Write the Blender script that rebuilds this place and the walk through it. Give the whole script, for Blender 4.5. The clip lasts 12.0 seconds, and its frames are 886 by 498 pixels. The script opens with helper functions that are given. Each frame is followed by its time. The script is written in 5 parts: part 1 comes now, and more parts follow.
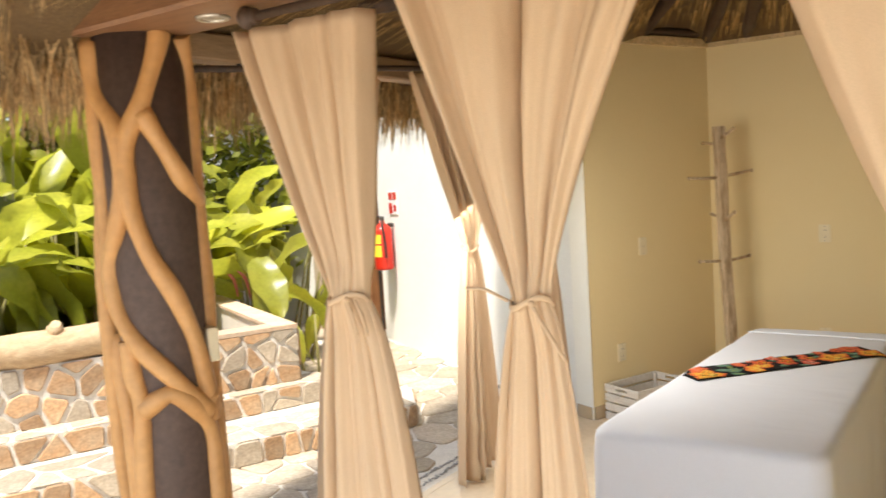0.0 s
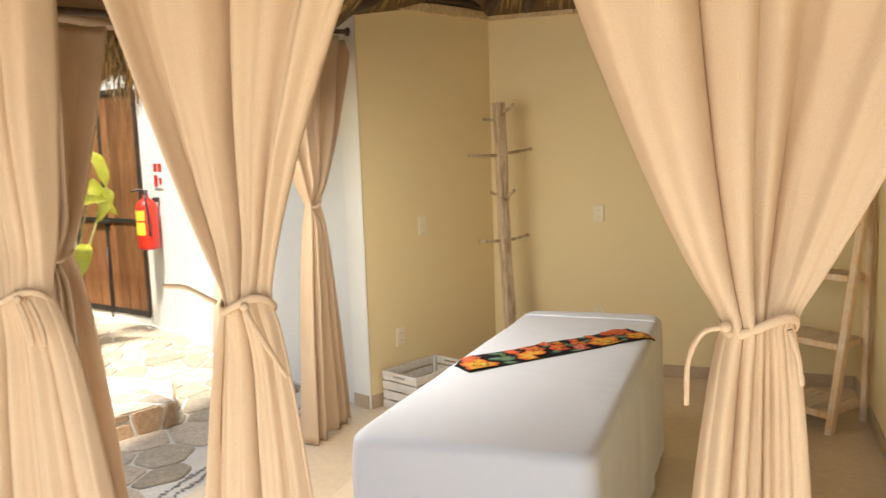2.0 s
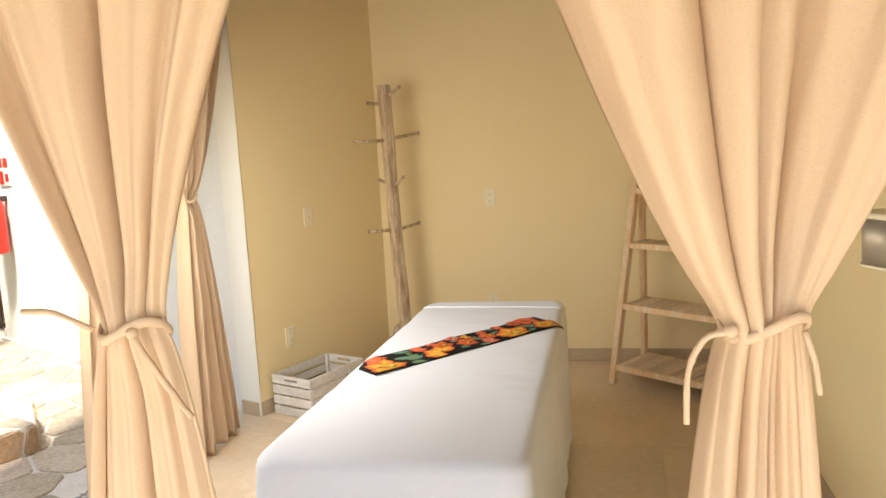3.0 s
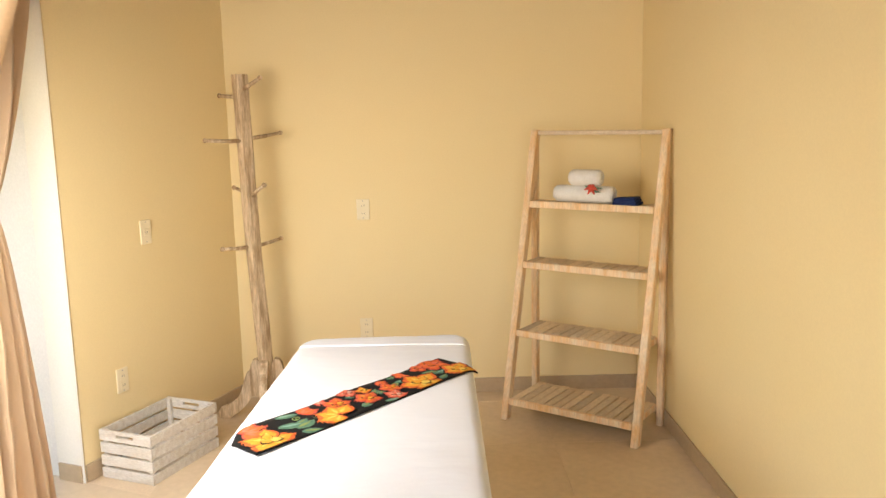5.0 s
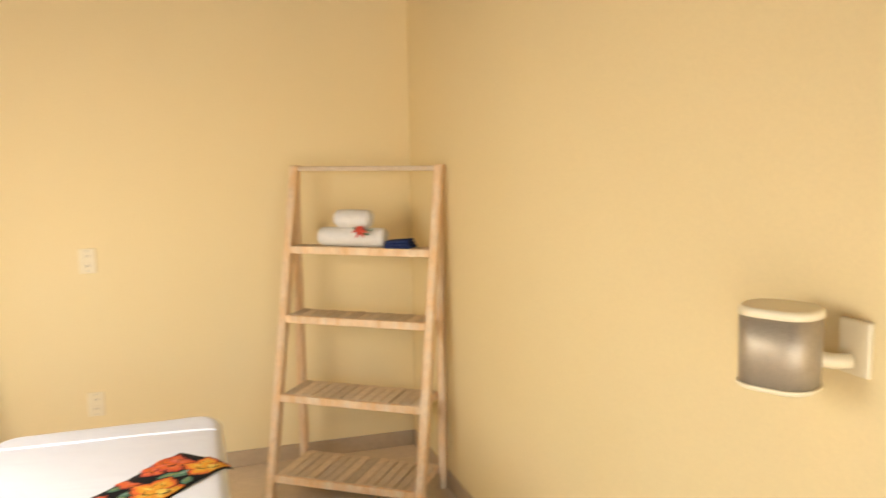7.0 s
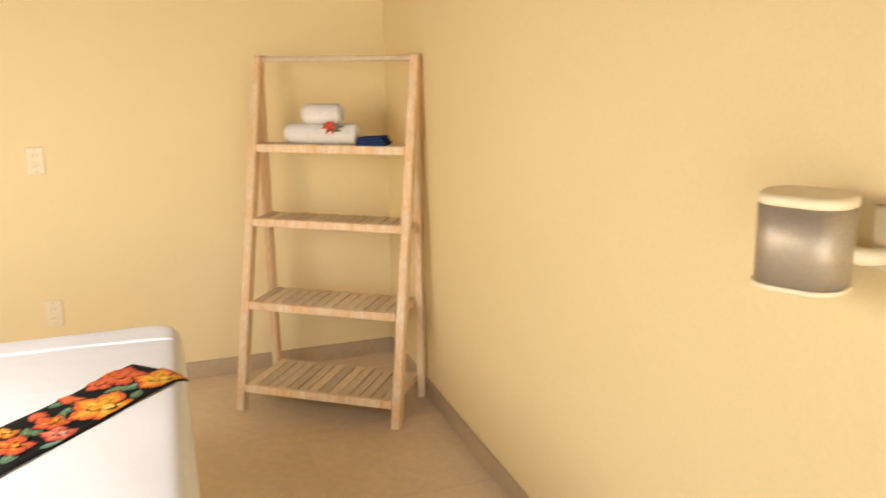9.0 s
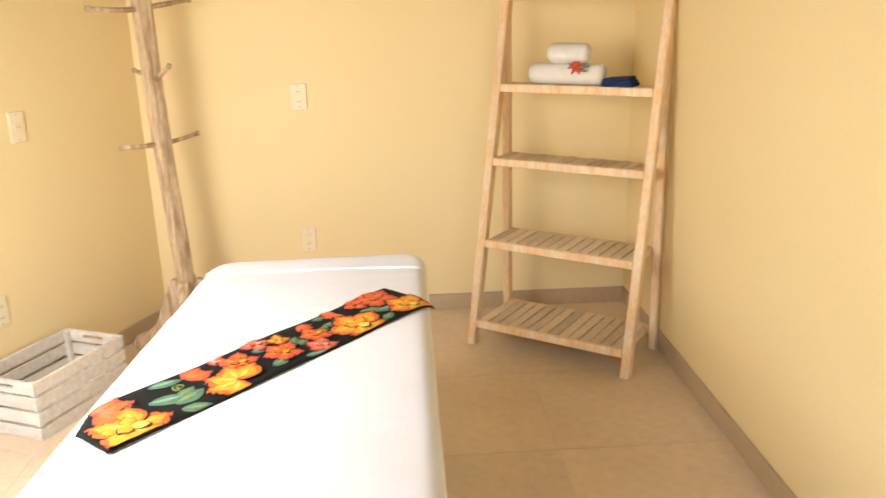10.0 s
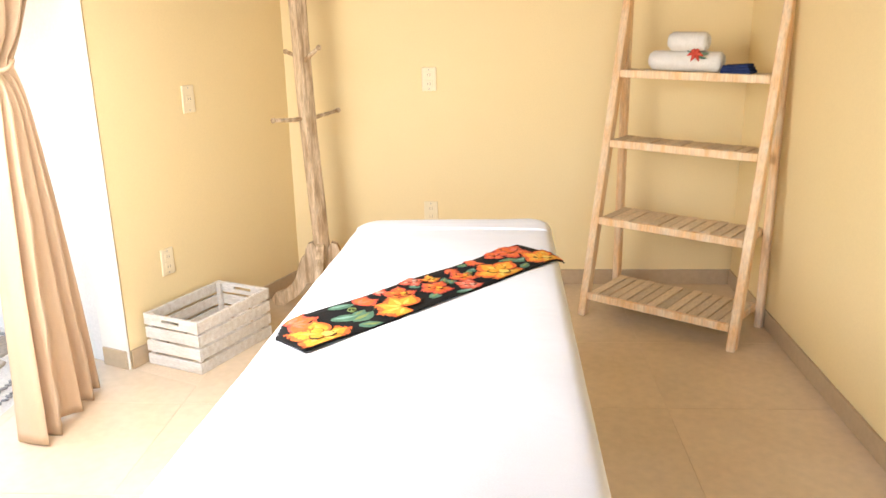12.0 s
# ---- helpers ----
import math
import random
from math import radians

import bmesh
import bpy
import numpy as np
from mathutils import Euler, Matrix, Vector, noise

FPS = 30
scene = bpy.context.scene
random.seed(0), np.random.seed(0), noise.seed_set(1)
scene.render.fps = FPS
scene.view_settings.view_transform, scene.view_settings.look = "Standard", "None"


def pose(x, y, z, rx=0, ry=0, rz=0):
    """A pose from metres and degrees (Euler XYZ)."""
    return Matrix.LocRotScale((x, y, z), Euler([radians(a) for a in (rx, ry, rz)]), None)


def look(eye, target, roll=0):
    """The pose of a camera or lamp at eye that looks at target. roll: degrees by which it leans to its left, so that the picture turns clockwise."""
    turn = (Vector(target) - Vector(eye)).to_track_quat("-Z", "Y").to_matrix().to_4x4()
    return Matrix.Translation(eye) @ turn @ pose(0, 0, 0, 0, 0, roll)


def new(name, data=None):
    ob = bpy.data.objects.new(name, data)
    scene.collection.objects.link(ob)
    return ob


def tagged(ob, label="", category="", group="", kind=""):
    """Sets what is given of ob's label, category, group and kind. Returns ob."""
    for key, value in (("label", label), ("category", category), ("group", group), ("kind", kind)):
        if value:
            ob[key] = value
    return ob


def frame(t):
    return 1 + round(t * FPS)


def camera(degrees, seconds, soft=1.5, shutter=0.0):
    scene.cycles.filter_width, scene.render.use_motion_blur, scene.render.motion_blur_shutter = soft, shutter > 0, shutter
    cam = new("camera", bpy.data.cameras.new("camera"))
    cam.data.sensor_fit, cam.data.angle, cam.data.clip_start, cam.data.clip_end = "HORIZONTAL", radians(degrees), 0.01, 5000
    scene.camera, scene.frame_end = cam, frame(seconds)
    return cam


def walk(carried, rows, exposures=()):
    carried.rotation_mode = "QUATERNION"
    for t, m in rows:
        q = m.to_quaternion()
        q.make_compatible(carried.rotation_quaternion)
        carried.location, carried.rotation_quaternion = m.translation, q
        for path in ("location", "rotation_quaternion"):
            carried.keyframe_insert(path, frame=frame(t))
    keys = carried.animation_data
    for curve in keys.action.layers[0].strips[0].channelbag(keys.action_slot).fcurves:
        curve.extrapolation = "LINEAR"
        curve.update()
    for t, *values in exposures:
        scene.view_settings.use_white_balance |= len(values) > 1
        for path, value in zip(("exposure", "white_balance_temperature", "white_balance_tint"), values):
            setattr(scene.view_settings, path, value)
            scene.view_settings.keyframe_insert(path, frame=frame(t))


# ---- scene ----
cam = camera(57.2, 12.0, 1.5, 0.3)
PATH = [
    (0, (0.899, -5.726, 1.601), (-0.221, -4.079, 1.418), -3.5),
    (0.5, (0.924, -5.596, 1.592), (-0.02, -3.845, 1.379), -4.9),
    (1, (0.928, -5.481, 1.581), (0.056, -3.698, 1.332), -4.1),
    (1.5, (0.919, -5.402, 1.569), (0.102, -3.6, 1.277), -2.9),
    (2, (0.86, -5.326, 1.579), (0.178, -3.465, 1.313), -1.9),
    (2.5, (0.759, -5.235, 1.579), (0.308, -3.309, 1.284), -1.9),
    (2.7, (0.73, -5.198, 1.575), (0.314, -3.266, 1.264), -2.5),
    (4.3, (0.495, -4.708, 1.566), (0.322, -2.74, 1.253), -0.9),
    (4.5, (0.451, -4.644, 1.557), (0.342, -2.672, 1.243), -0.6),
    (5, (0.371, -4.504, 1.569), (0.401, -2.531, 1.248), -1.2),
    (5.5, (0.41, -4.338, 1.541), (0.425, -2.363, 1.229), -1.5),
    (6, (0.429, -4.213, 1.561), (0.487, -2.236, 1.264), -1.9),
    (6.5, (0.455, -4.112, 1.578), (0.716, -2.149, 1.297), -1.4),
    (7, (0.433, -4.025, 1.565), (1.036, -2.134, 1.317), -0.8),
    (7.2, (0.431, -3.993, 1.578), (1.189, -2.164, 1.294), -0.6),
    (8.8, (0.536, -3.852, 1.498), (1.246, -2.033, 1.063), -1.4),
    (9, (0.518, -3.825, 1.491), (1.147, -1.985, 1.022), -0.8),
    (9.5, (0.478, -3.787, 1.471), (0.848, -1.896, 0.935), -0.4),
    (10, (0.451, -3.799, 1.46), (0.547, -1.887, 0.882), -1.6),
    (10.5, (0.412, -3.806, 1.431), (0.365, -1.907, 0.806), -1.5),
    (11, (0.362, -3.867, 1.422), (0.248, -1.979, 0.775), -1.1),
    (11.5, (0.317, -3.951, 1.415), (0.169, -2.063, 0.772), -1.6),
    (12, (0.31, -4.088, 1.423), (0.19, -2.177, 0.847), -1.1),
]
EXPOSURES = [(0.0, 0.96, 6800, 10), (2.5, 1.14, 6800, 10), (4.5, 1.70, 6850, 12), (7.0, 1.88, 6950, 12), (9.0, 1.94, 6950, 13), (10.0, 2.06, 6800, 12), (10.5, 2.08, 6500, 12), (12.0, 2.18, 6350, 13)]
# exposure follows the clip's own automatic brightening
walk(cam, [(t, look(eye, target, roll)) for t, eye, target, roll in PATH], EXPOSURES)

# ---------------------------------------------------------------- world and sun
SUN_ELEVATION, SUN_FROM = radians(64), Vector((0.25, -0.97, 0)).normalized()
world = bpy.data.worlds.new("world")
scene.world = world
world.use_nodes = True
wn = world.node_tree.nodes
sky = wn.new("ShaderNodeTexSky")
sky.sky_type, sky.sun_disc = "NISHITA", False
sky.sun_elevation = SUN_ELEVATION
sky.sun_rotation = math.atan2(SUN_FROM.x, SUN_FROM.y)
wn["Background"].inputs["Strength"].default_value = 0.15
world.node_tree.links.new(sky.outputs["Color"], wn["Background"].inputs["Color"])
sun = new("sun", bpy.data.lights.new("sun", "SUN"))
sun.data.energy, sun.data.angle, sun.data.color = 4.3, radians(6), (1.0, 0.975, 0.93)
sun_at = SUN_FROM * math.cos(SUN_ELEVATION) + Vector((0, 0, math.sin(SUN_ELEVATION)))
sun.matrix_world = look(sun_at * 20, (0, 0, 0))


def daylight_fill(name, eye, target, width, height, watts):
    """Added area lamp that stands in for the daylight of an open side."""
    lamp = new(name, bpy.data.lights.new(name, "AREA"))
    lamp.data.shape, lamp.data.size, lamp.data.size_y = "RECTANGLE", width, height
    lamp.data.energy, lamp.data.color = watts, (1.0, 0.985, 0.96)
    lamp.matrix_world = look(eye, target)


# added lamps: one out before the terrace, one inside the side curtains
daylight_fill("front_fill", (0.1, -6.2, 0.75), (0.1, -2.2, 0.45), 3.4, 1.1, 9)
daylight_fill("side_fill", (-1.0, -2.50, 1.48), (-0.40, -2.00, 0.50), 1.0, 1.15, 13)


# ---------------------------------------------------------------- materials
def material(name, base, rough=0.6, other=None, scale=6.0, mix=0.5, grain=60.0, grain_amount=0.12, bump=0.15,
             stretch=(1, 1, 1), metal=0.0, per_object=0.0, translucent=0.0, coords="Object", bump_distance=0.004, spec=0.5, wrinkle=0.0, per_island=0.0):
    """Two-scale colour variation, fine relief and optional per-object shade."""
    m = bpy.data.materials.new(name)
    m.use_nodes = True
    n, l = m.node_tree.nodes, m.node_tree.links
    bsdf = n["Principled BSDF"]
    tex = n.new("ShaderNodeTexCoord")
    mapping = n.new("ShaderNodeMapping")
    mapping.inputs["Scale"].default_value = stretch
    l.new(tex.outputs[coords], mapping.inputs["Vector"])
    big, fine = n.new("ShaderNodeTexNoise"), n.new("ShaderNodeTexNoise")
    big.inputs["Scale"].default_value, big.inputs["Detail"].default_value = scale, 5
    fine.inputs["Scale"].default_value, fine.inputs["Detail"].default_value = grain, 6
    for t in (big, fine):
        l.new(mapping.outputs["Vector"], t.inputs["Vector"])
    ramp = n.new("ShaderNodeValToRGB")
    ramp.color_ramp.elements[0].position, ramp.color_ramp.elements[1].position = 0.5 - mix * 0.35, 0.5 + mix * 0.35
    ramp.color_ramp.elements[0].color = (*base, 1)
    ramp.color_ramp.elements[1].color = (*(other or base), 1)
    l.new(big.outputs["Fac"], ramp.inputs["Fac"])
    grainmix = n.new("ShaderNodeMix")
    grainmix.data_type, grainmix.blend_type = "RGBA", "MULTIPLY"
    grainmix.inputs["Factor"].default_value = 1.0
    grey = n.new("ShaderNodeMapRange")
    grey.inputs["From Min"].default_value, grey.inputs["From Max"].default_value = 0.3, 0.7
    grey.inputs["To Min"].default_value, grey.inputs["To Max"].default_value = 1 - grain_amount, 1 + grain_amount * 0.4
    l.new(fine.outputs["Fac"], grey.inputs["Value"])
    l.new(ramp.outputs["Color"], grainmix.inputs["A"])
    l.new(grey.outputs["Result"], grainmix.inputs["B"])
    colour = grainmix.outputs["Result"]
    if per_island:
        piece, shade, span = n.new("ShaderNodeNewGeometry"), n.new("ShaderNodeHueSaturation"), n.new("ShaderNodeMapRange")
        span.inputs["To Min"].default_value, span.inputs["To Max"].default_value = 1 - per_island, 1 + per_island * 0.6
        l.new(piece.outputs["Random Per Island"], span.inputs["Value"])
        l.new(span.outputs["Result"], shade.inputs["Value"])
        l.new(colour, shade.inputs["Color"])
        colour = shade.outputs["Color"]
    if per_object:
        info, hsv, rng = n.new("ShaderNodeObjectInfo"), n.new("ShaderNodeHueSaturation"), n.new("ShaderNodeMapRange")
        rng.inputs["To Min"].default_value, rng.inputs["To Max"].default_value = 1 - per_object, 1 + per_object * 0.6
        l.new(info.outputs["Random"], rng.inputs["Value"])
        l.new(rng.outputs["Result"], hsv.inputs["Value"])
        l.new(colour, hsv.inputs["Color"])
        colour = hsv.outputs["Color"]
    l.new(colour, bsdf.inputs["Base Color"])
    bsdf.inputs["Roughness"].default_value, bsdf.inputs["Metallic"].default_value = rough, metal
    bsdf.inputs["Specular IOR Level"].default_value = spec
    if bump:
        b = n.new("ShaderNodeBump")
        b.inputs["Strength"].default_value, b.inputs["Distance"].default_value = bump, bump_distance
        l.new(fine.outputs["Fac"], b.inputs["Height"])
        l.new(b.outputs["Normal"], bsdf.inputs["Normal"])
        if wrinkle:
            w, broad, bend = n.new("ShaderNodeBump"), n.new("ShaderNodeTexNoise"), n.new("ShaderNodeMapping")
            bend.inputs["Scale"].default_value = (1.0, 2.6, 1.0)
            broad.inputs["Scale"].default_value, broad.inputs["Detail"].default_value, broad.inputs["Distortion"].default_value = 3.2, 3, 0.6
            l.new(tex.outputs[coords], bend.inputs["Vector"])
            l.new(bend.outputs["Vector"], broad.inputs["Vector"])
            l.new(broad.outputs["Fac"], w.inputs["Height"])
            w.inputs["Strength"].default_value, w.inputs["Distance"].default_value = wrinkle, 0.05
            l.new(w.outputs["Normal"], b.inputs["Normal"])
    if translucent:
        tr, mixer = n.new("ShaderNodeBsdfTranslucent"), n.new("ShaderNodeMixShader")
        mixer.inputs["Fac"].default_value = translucent
        l.new(colour, tr.inputs["Color"])
        l.new(bsdf.outputs["BSDF"], mixer.inputs[1])
        l.new(tr.outputs["BSDF"], mixer.inputs[2])
        l.new(mixer.outputs["Shader"], n["Material Output"].inputs["Surface"])
    return m


M_WALL = material("cream_wall_paint", (0.86, 0.70, 0.395), 0.75, (0.845, 0.68, 0.37), 1.4, 0.9, 140, 0.03, 0.12, coords="Object", bump_distance=0.002)
M_WHITE_WALL = material("white_render", (0.82, 0.79, 0.72), 0.85, (0.76, 0.73, 0.66), 1.6, 0.9, 90, 0.06, 0.25)
M_JAMB = material("white_jamb_paint", (0.84, 0.80, 0.70), 0.7, (0.80, 0.76, 0.66), 1.6, 0.9, 120, 0.04, 0.15)
M_TILE = material("beige_porcelain", (0.71, 0.56, 0.38), 0.26, (0.79, 0.64, 0.455), 2.6, 0.8, 25, 0.07, 0.03, per_object=0.05)
M_GROUT = material("tile_grout", (0.68, 0.535, 0.365), 0.8, (0.72, 0.575, 0.40), 6, 0.8, 90, 0.1, 0.2)
M_SKIRT = material("skirting_tile", (0.46, 0.34, 0.21), 0.4, (0.55, 0.42, 0.27), 3, 0.9, 40, 0.08, 0.03)
M_CURTAIN = material("linen_curtain", (0.80, 0.595, 0.385), 0.9, (0.74, 0.535, 0.335), 3, 0.8, 420, 0.07, 0.25, translucent=0.22, bump_distance=0.001, spec=0.2, wrinkle=0.25)
M_SHEET = material("white_sheet", (0.85, 0.86, 0.89), 0.85, (0.82, 0.83, 0.86), 3, 0.8, 380, 0.04, 0.15, bump_distance=0.001, spec=0.2, wrinkle=0.10)
M_TOWEL = material("white_towelling", (0.86, 0.83, 0.78), 0.95, (0.78, 0.75, 0.69), 30, 0.7, 300, 0.15, 0.8, bump_distance=0.003, spec=0.1)
M_NAVY = material("navy_cloth", (0.02, 0.03, 0.10), 0.95, (0.03, 0.05, 0.14), 20, 0.7, 300, 0.2, 0.5, spec=0.1)
M_BLACK_CLOTH = material("black_cotton", (0.012, 0.011, 0.012), 0.9, (0.02, 0.018, 0.016), 12, 0.8, 420, 0.3, 0.4, bump_distance=0.001, spec=0.2)
M_PINE = material("limed_pine", (0.84, 0.52, 0.24), 0.6, (0.86, 0.69, 0.48), 5, 0.55, 26, 0.18, 0.2, stretch=(6, 6, 1), per_object=0.12)
M_SLAT = material("greyed_pine", (0.70, 0.53, 0.34), 0.65, (0.80, 0.66, 0.48), 6, 0.6, 30, 0.2, 0.25, stretch=(6, 1, 6), per_object=0.2)
M_LIMED = material("whitewashed_wood", (0.74, 0.58, 0.39), 0.75, (0.38, 0.25, 0.13), 7, 0.42, 40, 0.3, 0.35, stretch=(6, 6, 0.8), per_object=0.08)
M_CRATE = material("whitewashed_crate_wood", (0.84, 0.81, 0.75), 0.75, (0.66, 0.59, 0.50), 7, 0.7, 50, 0.22, 0.3, stretch=(1, 6, 6), per_object=0.12)
M_PLATE = material("white_plastic", (0.86, 0.75, 0.52), 0.35, None, 5, 0.5, 50, 0.02, 0.0)
M_DARK_SLOT = material("dark_slot", (0.34, 0.28, 0.20), 0.6, None, 5, 0.5, 50, 0.02, 0.0)
M_GREY_MESH = material("grey_speaker_cloth", (0.46, 0.39, 0.29), 0.45, (0.53, 0.46, 0.35), 90, 0.9, 500, 0.2, 0.25, metal=0.5, bump_distance=0.001)
M_IRON = material("black_iron", (0.02, 0.018, 0.016), 0.5, (0.05, 0.035, 0.025), 12, 0.6, 90, 0.2, 0.2)
M_DARK_POLE = material("dark_stained_pole", (0.05, 0.028, 0.016), 0.6, (0.10, 0.055, 0.03), 8, 0.7, 40, 0.3, 0.4, stretch=(4, 4, 1))
M_BEAM = material("red_brown_beam", (0.19, 0.085, 0.036), 0.5, (0.28, 0.135, 0.06), 4, 0.7, 24, 0.2, 0.2, stretch=(1, 8, 8))
M_PALE_BEAM = material("pale_beam", (0.55, 0.44, 0.31), 0.6, (0.45, 0.34, 0.22), 4, 0.7, 24, 0.2, 0.2, stretch=(8, 1, 8))
M_SIDE_BEAM = material("brown_side_beam", (0.30, 0.19, 0.10), 0.6, (0.40, 0.27, 0.16), 4, 0.7, 24, 0.2, 0.2, stretch=(8, 1, 8))
M_BRANCH = material("peeled_branch", (0.55, 0.27, 0.088), 0.5, (0.62, 0.34, 0.13), 5, 0.8, 30, 0.12, 0.12)
M_COLUMN = material("dark_plaster_column", (0.075, 0.046, 0.034), 0.7, (0.125, 0.078, 0.058), 3, 0.8, 40, 0.25, 0.3)
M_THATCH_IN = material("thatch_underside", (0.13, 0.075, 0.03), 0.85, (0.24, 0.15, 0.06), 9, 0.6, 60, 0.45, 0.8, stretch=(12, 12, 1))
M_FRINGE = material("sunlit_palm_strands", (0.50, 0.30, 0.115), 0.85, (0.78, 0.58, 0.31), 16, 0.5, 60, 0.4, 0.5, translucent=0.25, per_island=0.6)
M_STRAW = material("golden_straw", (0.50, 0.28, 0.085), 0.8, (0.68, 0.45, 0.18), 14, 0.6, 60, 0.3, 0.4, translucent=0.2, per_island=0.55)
M_CANE = material("split_cane", (0.78, 0.60, 0.34), 0.6, (0.60, 0.42, 0.20), 9, 0.6, 60, 0.3, 0.3)
M_MORTAR = material("pale_mortar", (0.74, 0.69, 0.60), 0.9, (0.64, 0.58, 0.49), 6, 0.8, 120, 0.2, 0.5)
M_STONE = material("tan_flagstone", (0.43, 0.34, 0.235), 0.8, (0.55, 0.46, 0.345), 7, 0.8, 60, 0.3, 0.5, per_object=0.3)
M_STONE_RED = material("rust_fieldstone", (0.50, 0.27, 0.12), 0.8, (0.48, 0.35, 0.22), 9, 0.8, 60, 0.35, 0.6, per_object=0.35)
M_PEBBLE = material("grey_pebble", (0.22, 0.21, 0.20), 0.6, (0.34, 0.32, 0.29), 30, 0.8, 90, 0.2, 0.2)
M_BRICK = material("pale_brick", (0.50, 0.34, 0.22), 0.85, (0.62, 0.47, 0.33), 8, 0.8, 70, 0.25, 0.5, per_object=0.25)
M_SOIL = material("dark_soil", (0.07, 0.045, 0.03), 0.95, (0.12, 0.08, 0.05), 9, 0.8, 60, 0.4, 0.8)
M_GROUND = material("pale_ground", (0.48, 0.41, 0.31), 0.9, (0.40, 0.33, 0.24), 1.2, 0.8, 60, 0.3, 0.5)
M_DOOR = material("stained_door_planks", (0.20, 0.075, 0.026), 0.5, (0.36, 0.16, 0.062), 4, 0.6, 30, 0.35, 0.3, stretch=(7, 7, 1), per_object=0.35)
M_LOG = material("weathered_log", (0.62, 0.45, 0.27), 0.8, (0.46, 0.30, 0.16), 5, 0.7, 40, 0.35, 0.7, stretch=(7, 1, 7))
M_LEAF = material("broad_green_leaf", (0.32, 0.37, 0.035), 0.32, (0.68, 0.62, 0.08), 4, 0.9, 40, 0.15, 0.1, per_object=0.5, translucent=0.5)
# hedge colour raised to yellow-green to carry the backlight
M_LEAF_FAR = material("backlit_hedge_leaf", (0.20, 0.25, 0.03), 0.45, (0.54, 0.52, 0.07), 2, 0.8, 40, 0.15, 0.1, translucent=0.5, per_island=0.6)
M_STALK = material("leaf_stalk", (0.28, 0.22, 0.08), 0.6, (0.20, 0.20, 0.06), 8, 0.8, 40, 0.2, 0.2)
M_BRACT = material("pink_bract", (0.55, 0.10, 0.08), 0.5, (0.60, 0.20, 0.14), 8, 0.8, 40, 0.1, 0.1, translucent=0.2)
M_RED = material("extinguisher_red", (0.60, 0.03, 0.015), 0.3, None, 5, 0.5, 50, 0.02, 0.0)
M_YELLOW = material("yellow_label", (0.80, 0.62, 0.05), 0.4, None, 5, 0.5, 50, 0.02, 0.0)
M_SIGN = material("sign_white", (0.80, 0.78, 0.75), 0.4, None, 5, 0.5, 50, 0.02, 0.0)
M_FL_ORANGE = material("orange_thread", (0.80, 0.11, 0.015), 0.8, (0.85, 0.20, 0.04), 60, 0.7, 400, 0.25, 0.4, bump_distance=0.001)
M_FL_RED = material("red_thread", (0.62, 0.05, 0.03), 0.8, (0.75, 0.13, 0.07), 60, 0.7, 400, 0.25, 0.4, bump_distance=0.001)
M_FL_YELLOW = material("yellow_thread", (0.88, 0.33, 0.015), 0.8, (0.90, 0.47, 0.05), 60, 0.7, 400, 0.25, 0.4, bump_distance=0.001)
M_FL_PINK = material("coral_thread", (0.82, 0.14, 0.07), 0.8, (0.86, 0.26, 0.15), 60, 0.7, 400, 0.25, 0.4, bump_distance=0.001)
M_FL_GREEN = material("green_thread", (0.05, 0.15, 0.10), 0.8, (0.16, 0.30, 0.18), 60, 0.7, 400, 0.25, 0.4, bump_distance=0.001)
M_FL_LIME = material("lime_thread", (0.30, 0.36, 0.10), 0.8, (0.22, 0.30, 0.10), 60, 0.7, 400, 0.25, 0.4, bump_distance=0.001)
M_FL_GOLD = material("golden_thread", (0.92, 0.58, 0.08), 0.8, (0.94, 0.66, 0.14), 60, 0.7, 400, 0.25, 0.4, bump_distance=0.001)
M_FL_PALE = material("pale_coral_thread", (0.88, 0.42, 0.30), 0.8, (0.90, 0.55, 0.42), 60, 0.7, 400, 0.25, 0.4, bump_distance=0.001)
M_FL_TEAL = material("teal_thread", (0.22, 0.42, 0.32), 0.8, (0.30, 0.48, 0.38), 60, 0.7, 400, 0.25, 0.4, bump_distance=0.001)
M_SPOT = material("brushed_ring", (0.55, 0.50, 0.42), 0.35, None, 5, 0.5, 50, 0.02, 0.0, metal=0.8)


# ---------------------------------------------------------------- mesh helpers
def mesh_from(bm, name, mats, smooth=False):
    me = bpy.data.meshes.new(name)
    bm.to_mesh(me)
    bm.free()
    for m in mats if isinstance(mats, (list, tuple)) else [mats]:
        me.materials.append(m)
    if smooth:
        for p in me.polygons:
            p.use_smooth = True
    return me


def part(name, bm, mats, parent=None, label="", at=None, smooth=False):
    ob = new(name, bm if isinstance(bm, bpy.types.Mesh) else mesh_from(bm, name, mats, smooth))
    if at is not None:
        ob.matrix_basis = at
    ob.parent = parent
    if label:
        tagged(ob, label)
    return ob


def thing(name, at, label, category, group="", kind=""):
    ob = new(name)
    ob.empty_display_size = 0.1
    ob.matrix_basis = at
    return tagged(ob, label, category, group, kind)


def structure(name, bm, mats, label, category, smooth=False, at=None):
    return tagged(part(name, bm, mats, at=at, smooth=smooth), label, category, kind="structure")


